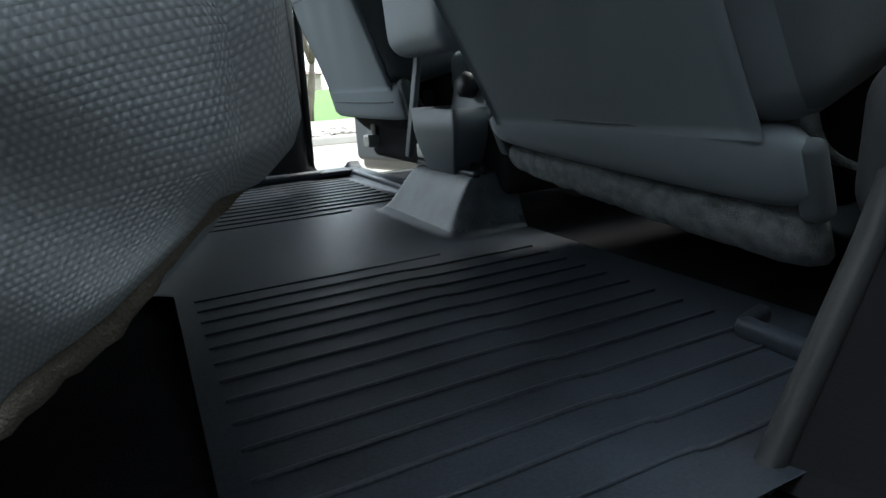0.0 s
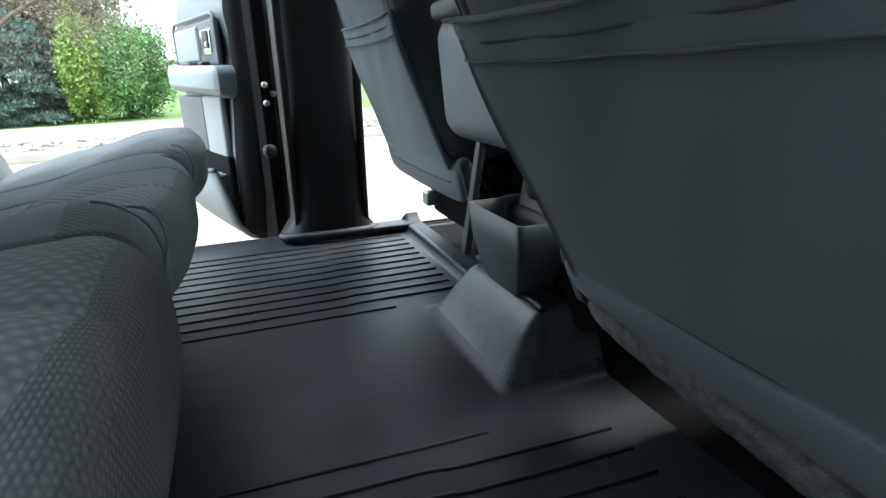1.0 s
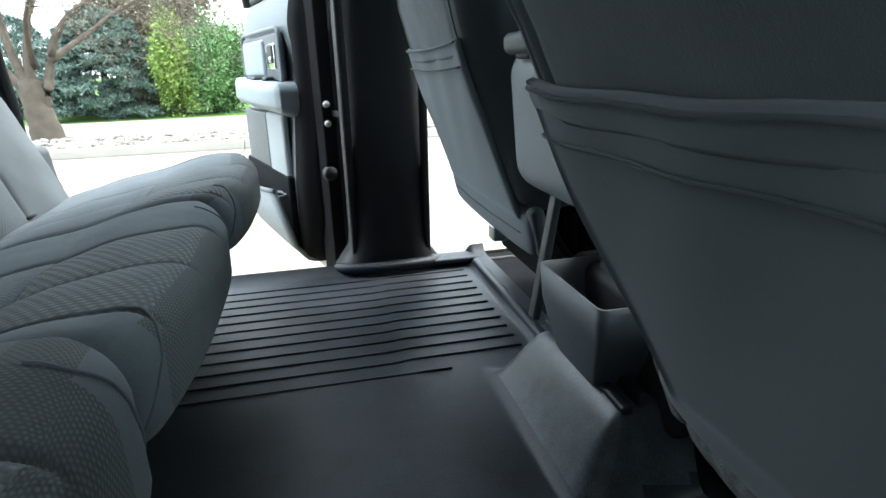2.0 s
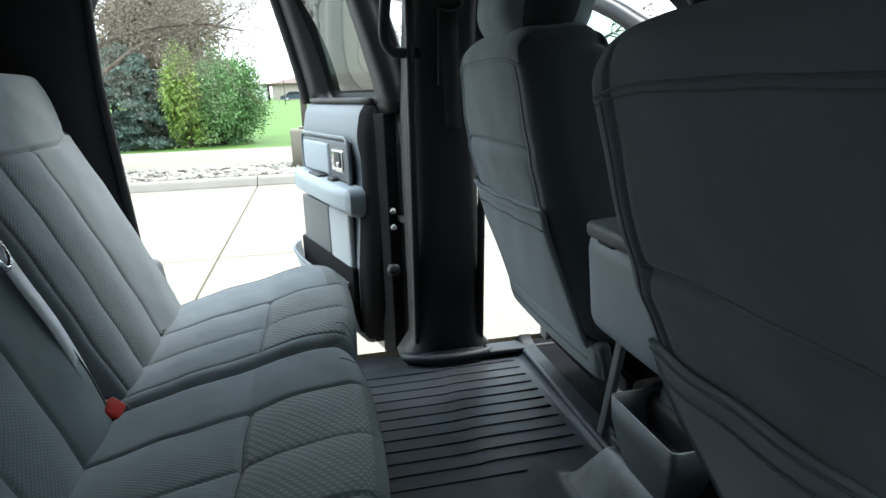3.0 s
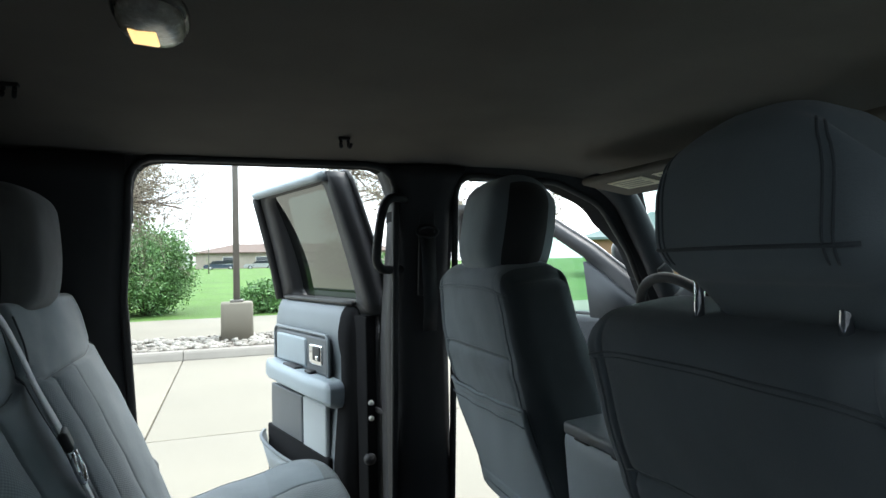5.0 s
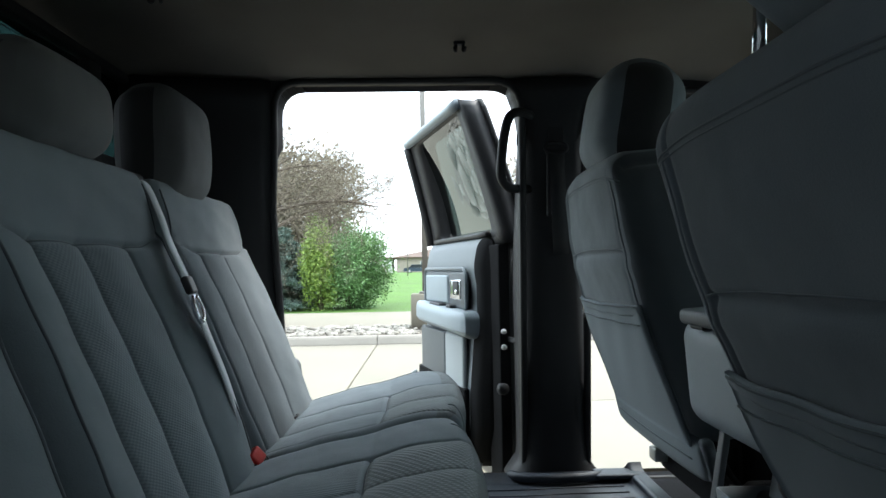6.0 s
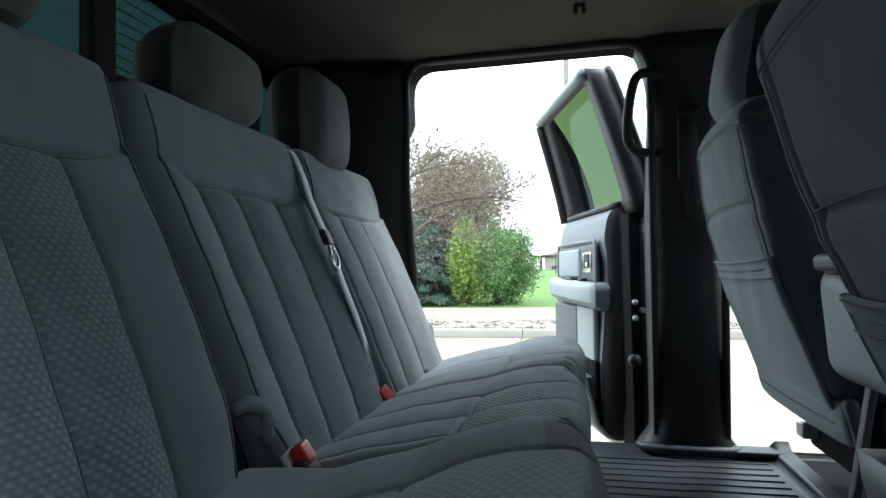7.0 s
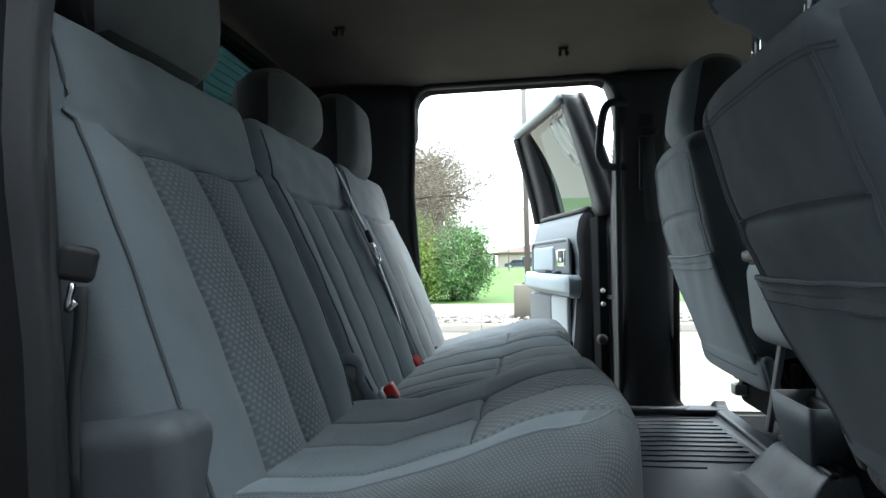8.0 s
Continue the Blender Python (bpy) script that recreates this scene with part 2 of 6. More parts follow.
def rounded(size, r, n=(4, 4, 4), k=2, cuts=((), (), ())):
    """A box with rounded edges as a fine grid: box places, places, normals, quads, face axes."""
    h = np.array(size, dtype=float) / 2
    r = min(r, h.min() * 0.999)
    axes = []
    for i in range(3):
        hi = h[i] - r
        arc = [hi + r * math.tan(radians(45 * j / k)) for j in range(1, k + 1)]
        inner = list(np.linspace(-hi, hi, n[i] + 1)) + [c for c in cuts[i] if -hi < c < hi]
        line = sorted(inner + arc + [-a for a in arc])
        axes.append(np.array([v for j, v in enumerate(line) if j == 0 or v - line[j - 1] > min(2e-4, r * 0.05)]))
    nx, ny, nz = map(len, axes)
    keys, quads, face_axis = [], [], []
    base = 0
    for ax in range(3):
        o = [i for i in range(3) if i != ax]
        for end in (0, 1):
            a, b = np.meshgrid(np.arange(len(axes[o[0]])), np.arange(len(axes[o[1]])), indexing="ij")
            idx = [None] * 3
            idx[ax] = np.full(a.shape, (len(axes[ax]) - 1) * end)
            idx[o[0]], idx[o[1]] = a, b
            keys.append(((idx[0] * ny + idx[1]) * nz + idx[2]).ravel())
            g = np.arange(a.size).reshape(a.shape) + base
            base += a.size
            q = np.stack([g[:-1, :-1], g[1:, :-1], g[1:, 1:], g[:-1, 1:]], -1).reshape(-1, 4)
            if (end == 1) == (ax == 1):
                q = q[:, ::-1]
            quads.append(q)
            face_axis.append(np.full(len(q), ax))
    uniq, inv = np.unique(np.concatenate(keys), return_inverse=True)
    box = np.stack([axes[0][uniq // (ny * nz)], axes[1][uniq // nz % ny], axes[2][uniq % nz]], -1)
    inner = np.clip(box, -(h - r), h - r)
    d = box - inner
    d /= np.linalg.norm(d, axis=1, keepdims=True)
    return box, inner + r * d, d, inv[np.vstack(quads)], np.concatenate(face_axis)


def rbox(size, r=0.01, at=(0, 0, 0), turn=(0, 0, 0), k=2, n=(1, 1, 1)):
    """A plain rounded box, placed."""
    _, p, _, q, _ = rounded(size, r, n, k)
    return moved((p, q.tolist()), pose(*at, *turn))


def pad(size, r, n, k, cuts, deform, zones):
    """An upholstered block: its zones as separate geometries, by name, with UVs in metres."""
    box, p, normal, quads, axis = rounded(size, r, n, k, cuts)
    p = deform(box, p.copy(), normal)
    centre = box[quads].mean(1)
    names = zones(centre, axis)
    uv_of = {0: (1, 2), 1: (0, 2), 2: (0, 1)}
    out = {}
    for name in sorted(set(names)):
        pick = names == name
        q, ax = quads[pick], axis[pick]
        used, inv = np.unique(q, return_inverse=True)
        uv = np.empty((len(q), 4, 2))
        for a, (i, j) in uv_of.items():
            uv[ax == a] = box[q[ax == a]][:, :, (i, j)]
        out[name] = (p[used], inv.reshape(q.shape).tolist(), uv.reshape(-1, 2))
    return out


def on_pad(size, r, deform, places):
    """Where places of a pad's plain box lie on the finished pad."""
    h = np.array(size, dtype=float) / 2
    box = np.array(places, dtype=float)
    inner = np.clip(box, -(h - r), h - r)
    d = box - inner
    d /= np.maximum(np.linalg.norm(d, axis=1, keepdims=True), 1e-9)
    return deform(box, inner + r * d, d)


def loft(sections, closed=True, caps=True):
    """Skin over sections, each a list of as many places."""
    n, m = len(sections), len(sections[0])
    verts = [v for s in sections for v in s]
    faces = []
    for i in range(n - 1):
        for j in range(m if closed else m - 1):
            a, b = i * m + j, i * m + (j + 1) % m
            faces.append((a, b, b + m, a + m))
    if caps:
        faces += [tuple(range(m))[::-1], tuple(range((n - 1) * m, n * m))]
    return np.array(verts, dtype=float), faces


def smooth_path(points, steps=6):
    """A Catmull-Rom line through the points."""
    p = [Vector(q) for q in points]
    p = [2 * p[0] - p[1]] + p + [2 * p[-1] - p[-2]]
    out = []
    for i in range(1, len(p) - 2):
        for s in range(steps):
            t = s / steps
            out.append(0.5 * (2 * p[i] + (p[i + 1] - p[i - 1]) * t + (2 * p[i - 1] - 5 * p[i] + 4 * p[i + 1] - p[i + 2]) * t * t
                              + (3 * p[i] - p[i - 1] - 3 * p[i + 1] + p[i + 2]) * t ** 3))
    return out + [p[-2]]


def tube(points, radius, sides=8, flat=1.0, up=(0, 0, 1), loop=False):
    """A tube along points; radius a number or one per point; flat squashes it across up."""
    pts = [Vector(q) for q in points]
    secs = []
    for i, q in enumerate(pts):
        if loop:
            t = pts[(i + 1) % len(pts)] - pts[i - 1]
        else:
            t = pts[min(i + 1, len(pts) - 1)] - pts[max(i - 1, 0)]
        t.normalize()
        u = Vector(up)
        if abs(t.dot(u)) > 0.95:
            u = Vector((1, 0, 0)) if abs(t.x) < 0.9 else Vector((0, 1, 0))
        a = t.cross(u).normalized()
        b = a.cross(t).normalized()
        r = radius[i] if isinstance(radius, (list, tuple)) else radius
        secs.append([q + a * (r * math.cos(2 * math.pi * j / sides)) + b * (r * flat * math.sin(2 * math.pi * j / sides)) for j in range(sides)])
    if loop:
        secs.append(secs[0])
    return loft(secs, True, not loop)


def strap(points, across, width, thick=0.0015):
    """A flat belt along points; across: the direction of its width."""
    w = Vector(across).normalized()
    pts = [Vector(q) for q in points]
    secs = []
    for i, q in enumerate(pts):
        t = (pts[min(i + 1, len(pts) - 1)] - pts[max(i - 1, 0)]).normalized()
        n = t.cross(w).normalized() * thick / 2
        s = w * width / 2
        secs.append([q - s - n, q + s - n, q + s + n, q - s + n])
    return loft(secs)


def round_corners(pts, r, steps=5):
    """A closed outline (x, z) with its corners rounded; r one radius, or one a corner."""
    out, m = [], len(pts)
    for i in range(m):
        p, a, b = Vector(pts[i]), Vector(pts[i - 1]), Vector(pts[(i + 1) % m])
        ri = r[i] if isinstance(r, (list, tuple)) else r
        u, v = (a - p).normalized(), (b - p).normalized()
        half = math.acos(max(-1, min(1, u.dot(v)))) / 2
        cut = min(ri / math.tan(half), (a - p).length * 0.49, (b - p).length * 0.49)
        s, e = p + u * cut, p + v * cut
        for j in range(steps + 1):
            t = j / steps
            out.append((s * (1 - t) ** 2 + p * 2 * t * (1 - t) + e * t * t))
    return [tuple(q) for q in out]


def bump_at(v, at, width):
    return np.exp(-((v - at) / width) ** 2)


# ---- the cab: shell ----
def half_width(z):
    """Half the cab's inner width at a height: upright below the belt line, leaning in above it."""
    return 0.845 - (0.105 * ((z - 0.62) / 0.5) ** 1.25 if z > 0.62 else 0.0)


def crossings(outline, z):
    xs = []
    for (x0, z0), (x1, z1) in zip(outline, outline[1:] + outline[:1]):
        if (z0 <= z) != (z1 <= z):
            xs.append(x0 + (x1 - x0) * (z - z0) / (z1 - z0))
    return sorted(xs)


REAR_DOORWAY = round_corners([(-0.170, -0.02), (0.545, -0.02), (0.545, 1.160), (-0.164, 1.160), (-0.172, 1.0), (-0.190, 0.80), (-0.172, 0.42)], [0.1, 0.05, 0.095, 0.10, 0.3, 0.3, 0.3])
NEAR_DOORWAY = round_corners([(-0.200, -0.02), (0.602, -0.02), (0.700, 0.15), (0.770, 0.30), (0.770, 1.15), (-0.30, 1.15), (-0.268, 0.80), (-0.222, 0.45)], [0.1, 0.05, 0.1, 0.15, 0.075, 0.075, 0.3, 0.3])
FRONT_DOORWAY = round_corners([(0.735, -0.02), (1.52, -0.02), (1.52, 0.68), (1.40, 0.89), (1.26, 1.055), (1.08, 1.125), (0.735, 1.138)], [0.06, 0.12, 0.1, 0.2, 0.2, 0.2, 0.06])
SCREEN_SIDE = [(1.385, 1.2), (1.56, 0.80), (1.80, 0.80), (1.80, 1.2)]
FRONT_WINDOW = round_corners([(0.83, 0.70), (1.47, 0.70), (1.37, 0.88), (1.24, 1.04), (1.07, 1.105), (0.83, 1.115)], [0.03, 0.03, 0.1, 0.1, 0.1, 0.05])


def side_wall(sign, outlines, x0=-0.62, x1=1.80, z0=-0.06, z1=1.19, thick=0.10, step=0.0125, flare=0.04):
    """One side of the cab in bands, with its openings cut through: inner skin, outer skin, jambs."""
    def solid(z):
        xs = sorted([x0, x1] + [x for o in outlines for x in crossings(o, z)])
        return list(zip(xs[::2], xs[1::2]))
    inner, outer, jamb = ([], []), ([], []), ([], [])

    def quad(store, pts):
        b = len(store[0])
        store[0].extend(pts)
        store[1].append((b, b + 1, b + 2, b + 3) if sign > 0 else (b + 3, b + 2, b + 1, b))
    levels = np.concatenate([np.arange(z0, 1.09, step), np.linspace(1.09, z1, 40)])
    for za, zb in zip(levels[:-1], levels[1:]):
        lo, hi = solid(za + 1e-5), solid(zb - 1e-5)
        if len(lo) != len(hi):
            lo = hi = solid((za + zb) / 2)
        ya, yb = half_width(za) * sign, half_width(zb) * sign
        oa, ob = ya + thick * sign, yb + thick * sign
        for (a0, a1), (b0, b1) in zip(lo, hi):
            fa, fb = (flare * min(1, max(0, (1.00 - z) / 0.08)) for z in (za, zb))
            c0, d0 = (a0, b0) if a0 == x0 else (a0 + fa, b0 + fb)
            c1, d1 = (a1, b1) if a1 == x1 else (a1 - fa, b1 - fb)
            if c1 < c0 or d1 < d0:
                c0, d0, c1, d1 = a0, b0, a1, b1
            quad(inner, [(a0, ya, za), (a1, ya, za), (b1, yb, zb), (b0, yb, zb)])
            quad(outer, [(c1, oa, za), (c0, oa, za), (d0, ob, zb), (d1, ob, zb)])
            quad(jamb, [(a1, ya, za), (c1, oa, za), (d1, ob, zb), (b1, yb, zb)])
            quad(jamb, [(c0, oa, za), (a0, ya, za), (b0, yb, zb), (d0, ob, zb)])
    return inner, outer, jamb


def welded(geo):
    v = np.round(np.array(geo[0]), 5)
    uniq, inv = np.unique(v, axis=0, return_inverse=True)
    inv = inv.ravel()
    return uniq, [tuple(inv[i] for i in f) for f in geo[1]]


def build_side(name, sign, outlines, label):
    wall = holder(name, pose(0, 0, 0), label, "cab wall", kind="structure")
    inner, outer, jamb = side_wall(sign, outlines)
    part("inner_trim", welded(inner), plastic_dark, wall)
    part("outer_skin", welded(outer), paint_dark, wall, "dark painted body skin")
    part("jamb", welded(jamb), jamb_black, wall)
    return wall


wall_left = build_side("wall_left", 1, [REAR_DOORWAY, FRONT_DOORWAY, SCREEN_SIDE], "dark cab side with two open doorways")
wall_right = build_side("wall_right", -1, [NEAR_DOORWAY, FRONT_WINDOW, SCREEN_SIDE], "dark cab side with an open rear doorway")


def door_seal(outline, sign, parent, inset=0.0):
    pts = [(x, (half_width(z) - inset) * sign, z) for x, z in outline]
    return part("door_seal", tube(pts, 0.011, 8, loop=True, up=(0, 1, 0)), rubber_seal, parent, "black rubber door seal")


door_seal(REAR_DOORWAY, 1, wall_left, 0.004)
door_seal(NEAR_DOORWAY, -1, wall_right, 0.004)
door_seal(FRONT_DOORWAY, 1, wall_left, 0.004)
part("window_pane", ([(x, -(half_width(z) + 0.05), z) for x, z in FRONT_WINDOW], [tuple(range(len(FRONT_WINDOW)))]), glass_clear, wall_right, smooth=False).visible_shadow = False

# sills in gold paint below the doorways
for sign, wall in ((1, wall_left), (-1, wall_right)):
    secs = []
    for x in (-0.62, 1.8):
        secs.append([(x, y * sign, z) for y, z in ((0.80, -0.03), (0.86, -0.022), (0.93, -0.035), (0.975, -0.07), (0.985, -0.20), (0.95, -0.26), (0.80, -0.26))])
    part("sill", loft(secs), paint_gold, wall, "gold painted door sill")


def pillar(sign, parent, rear=0.0, ahead=0.0):
    """The trim of the post between the doors: a rounded column with a flared foot."""
    secs = []
    for z in (-0.01, 0.02, 0.045, 0.08, 0.14, 0.3, 0.5, 0.62, 0.7, 0.78, 0.86, 0.94, 1.02, 1.08, 1.12, 1.16):
        y = half_width(z)
        flare = max(0.0, 0.05 - z) * 0.7 + max(0.0, z - 1.05) * 0.45
        xr, xf = 0.545 - flare + rear - (0.010 if z < 0.62 else 0.010 - 0.03 * (z - 0.62)), 0.738 + ahead + flare - (0.03 * (z - 0.62) if z > 0.62 else 0)
        ledge = 0.042 if z < 0.68 else 0.042 - 0.018 * min(1, (z - 0.68) / 0.06)
        ring = [(xr, y + 0.09), (xr, y + 0.012), (xr + 0.012, y - ledge * 0.35), (xr + 0.04, y - ledge * 0.85), (xr + 0.07, y - ledge),
                (xf - 0.07, y - ledge), (xf - 0.035, y - ledge * 0.85), (xf - 0.01, y - ledge * 0.35), (xf, y + 0.012), (xf, y + 0.09)]
        secs.append([(x, v * sign, z) for x, v in ring])
    return part("pillar_trim", loft(secs), plastic_dark, parent, "charcoal plastic trim of the middle post")


pillar(1, wall_left)
pillar(-1, wall_right, 0.215, 0.125)
part("belt_cover", rbox((0.20, 0.085, 0.14), 0.040, (0.812, -0.846, 0.212), k=4), plastic_dark, wall_right, "rounded charcoal belt cover")


def pillar_belt(sign, parent):
    """Belt guide, its ring and the webbing on the middle post."""
    y = (half_width(0.9) - 0.035) * sign
    part("belt_guide", rbox((0.05, 0.012, 0.26), 0.005, (0.64, y - 0.0 * sign, 0.90), (6 * sign, 0, 0)), plastic_dark, parent)
    part("belt_ring", tube([(0.64 + 0.032 * math.cos(a), y - 0.018 * sign, 0.965 + 0.016 * math.sin(a)) for a in np.linspace(0, 2 * math.pi, 16, False)], 0.006, 6, loop=True, up=(0, 1, 0)), plastic_dark, parent)
    part("webbing", strap([(0.64, y - 0.02 * sign, 0.96), (0.645, y - 0.024 * sign, 0.75), (0.66, (half_width(0.5) - 0.05) * sign, 0.66)], (1, 0, 0), 0.045), webbing_dark, parent)


pillar_belt(1, wall_left)


def grab_handle(sign, parent):
    pts = smooth_path([(0.575, 0.745, 1.06), (0.535, 0.715, 1.064), (0.503, 0.700, 1.048), (0.486, 0.698, 0.995), (0.478, 0.712, 0.92), (0.480, 0.728, 0.878), (0.502, 0.752, 0.856), (0.535, 0.775, 0.853), (0.58, 0.80, 0.855)], 5)
    part("grab_handle", tube([(x, y * sign, z) for x, y, z in pts], 0.0135, 10, 0.85, up=(0, 1, 0)), plastic_dark, parent, "black moulded grab handle")


grab_handle(1, wall_left)


def rear_post(sign, parent):
    """Trim of the rear corner post, between the rear doorway and the back panel."""
    secs = []
    for z in np.linspace(-0.02, 1.16, 22):
        y = half_width(z)
        xf = float(np.interp(z, (0.42, 0.60, 0.80, 1.0, 1.16), (-0.174, -0.183, -0.192, -0.174, -0.166))) - ((0.034 + 0.06 * max(0, z - 0.42)) if sign < 0 else 0)
        ring = [(xf, y + 0.02), (xf - 0.004, y - 0.012), (xf - 0.035, y - 0.03), (xf - 0.09, y - 0.035), (-0.44, y - 0.06), (-0.58, y - 0.10), (-0.60, y + 0.02)]
        secs.append([(x, v * sign, z) for x, v in ring])
    part("rear_post_trim", loft(secs), plastic_dark, parent, "charcoal trim of the rear corner post")


rear_post(1, wall_left)
rear_post(-1, wall_right)


def front_post(sign, parent):
    pts = smooth_path([(1.20, 0.70, 1.165), (1.325, 0.72, 1.085), (1.43, 0.745, 0.945), (1.515, 0.765, 0.81), (1.56, 0.775, 0.74)], 6)
    part("windscreen_post", tube([(x, y * sign, z) for x, y, z in pts], 0.045, 12, 0.8, up=(0, 1, 0)), plastic_slate, parent, "grey plastic windscreen post trim")
    part("tweeter_grille", rbox((0.05, 0.012, 0.05), 0.005, (1.49, 0.715 * sign, 0.825), (0, 56, 0)), plastic_dark, parent)


front_post(1, wall_left)
front_post(-1, wall_right)

# floor pan
floor = part("floor", rbox((2.5, 1.80, 0.05), 0.01, (0.62, 0, -0.04), n=(2, 2, 1)), carpet_dark)
tagged(floor, "black carpeted cab floor under the rubber mat", "floor", kind="structure")


# headliner: one bowed sheet with thickness
def build_ceiling():
    xs, ys = np.linspace(-0.62, 1.36, 60), np.linspace(-0.765, 0.765, 60)

    def height(x, y):
        side = abs(y) / 0.765
        z = 1.212 - 0.055 * side ** 2.6
        z -= 0.05 * max(0.0, (-0.38 - x) / 0.24) ** 2
        z -= 0.075 * max(0.0, (x - 0.85) / 0.5) ** 2 * (1 - 0.3 * side)
        z += 0.008 * math.exp(-((x - 0.42) / 0.05) ** 2) * (1 - side ** 4)
        return z
    verts = [(x, y, height(x, y)) for x in xs for y in ys] + [(x, y, height(x, y) + 0.03) for x in xs for y in ys]
    n, m = len(xs), len(ys)
    faces = []
    for i in range(n - 1):
        for j in range(m - 1):
            a = i * m + j
            faces.append((a, a + 1, a + m + 1, a + m))
            faces.append((n * m + a, n * m + a + m, n * m + a + m + 1, n * m + a + 1))
    return verts, faces, height


cv, cf, roof_height = build_ceiling()
tagged(part("ceiling", (cv, cf), felt_roof), "dark grey felt headliner of the cab", "headliner", kind="structure")
roof = part("roof", rbox((2.15, 1.62, 0.05), 0.02, (0.36, 0, 1.285)), paint_dark)
tagged(roof, "dark painted steel cab roof", "roof", kind="structure")

# back panel with the sliding rear window
back = holder("wall_back", pose(-0.60, 0, 0), "dark cab back panel with a tinted sliding window", "cab wall", kind="structure")
part("lower_panel", rbox((0.03, 1.70, 0.86), 0.008, (0, 0, 0.42)), plastic_dark, back)
part("upper_panel", rbox((0.03, 1.62, 0.08), 0.008, (0.02, 0, 1.19)), plastic_dark, back)
for y in (-0.80, 0.80):
    part("side_panel", rbox((0.03, 0.12, 0.40), 0.008, (0.01, y * 0.99, 1.02)), plastic_dark, back)
part("window_rail", rbox((0.03, 1.5, 0.09), 0.006, (0.045, 0, 0.882)), plastic_dark, back)
part("window_rail", rbox((0.03, 1.5, 0.025), 0.006, (0.055, 0, 1.148)), plastic_dark, back)
for y in (-0.05, 0.492):
    part("window_post", rbox((0.035, 0.062, 0.29), 0.008, (0.05, y, 1.005)), plastic_dark, back)
for y, w in ((-0.42, 0.68), (0.221, 0.48), (0.67, 0.30)):
    rear_pane = part("window_pane", rbox((0.004, w, 0.28), 0.001, (0.04, y, 1.005)), glass_rear, back, "dark green privacy glass")
    rear_pane.visible_shadow = False
for i in range(9):
    part("defroster_wire", tube([(0.0445, -0.02, 0.945 + 0.024 * i), (0.0445, 0.46, 0.945 + 0.024 * i)], 0.0012, 4), plastic_dark, back)


# ---- rear bench ----
def seat_back(width, seams, insert, pinch, slim=0.0, n=(2, 40, 50)):
    """One backrest: plain bolsters and top band round a patterned insert, with sunk seams."""
    height, deep, band = 0.712, 0.135, 0.138
    half = height / 2

    def deform(box, p, normal):
        a, b = box[:, 1], box[:, 2]
        w = np.clip(normal[:, 0], 0, 1)
        edge_band = band + 0.055 * np.clip((np.abs(a) - width / 2 + 0.11) / 0.11, 0, 1) ** 1.5
        low = 1 / (1 + np.exp((b - edge_band) / 0.004))
        edges = [-width / 2] + list(seams) + [width / 2]
        puff = np.zeros(len(a))
        for e0, e1 in zip(edges[:-1], edges[1:]):
            mid, hw = (e0 + e1) / 2, (e1 - e0) / 2
            puff += np.where((a >= e0) & (a <= e1), 1 - ((a - mid) / hw) ** 2, 0) * min(0.012, hw * 0.16)
        d = low * puff + (1 - low) * 0.012 * (1 - ((b - (band + half) / 2) / ((half - band) / 2 + 0.02)) ** 2)
        for s in seams:
            d -= low * (0.006 if s in (seams[0], seams[-1]) else 0.003) * bump_at(a, s, 0.0045)
        d -= 0.007 * bump_at(b, edge_band, 0.006)
        d += 0.018 * np.cos((b + 0.12) / half * 1.3) - 0.012 * np.clip(b / half, 0, 1) ** 2
        d += 0.010 * (np.abs(a) / (width / 2)) ** 3 * (b < band + 0.02)
        d -= slim * np.clip(-a / (width / 2), 0, 1) ** 3 * np.clip((0.15 - b) / 0.3, 0, 1)
        up = np.clip((b - band) / (half - band), 0, 1)
        p[:, 0] += w * (d + 0.042 * up ** 1.2)
        p[:, 2] -= 0.046 * up
        p[:, 1] *= 1 - 0.020 * np.clip((b - 0.05) / half, 0, 1) ** 2
        foot = np.clip((0.17 - half - b) / 0.16, 0, 1) ** 1.6
        p[:, 1] += foot * (pinch[0] * np.clip(-a / (width / 2), 0, 1) ** 2 - pinch[1] * np.clip(a / (width / 2), 0, 1) ** 2)
        p[:, 0] += w * 0.0016 * np.sin(a * 47 + b * 19) * np.sin(b * 31 - a * 11)
        return p

    def zones(c, axis):
        front = (axis == 0) & (c[:, 0] > 0)
        inside = front & (c[:, 1] > insert[0]) & (c[:, 1] < insert[1]) & (c[:, 2] < band) & (c[:, 2] > -half + 0.03)
        return np.where(inside, "insert", "cover")
    near = lambda s: [s + o for o in (-0.012, -0.008, -0.005, -0.0025, 0, 0.0025, 0.005, 0.008, 0.012)]
    cuts = ((), [v for s in seams for v in near(s)], near(band))
    size = (deep, width, height)
    return pad(size, 0.040, n, 4, cuts, deform, zones), lambda pts: on_pad(size, 0.040, deform, pts)


LEAN = 22.5


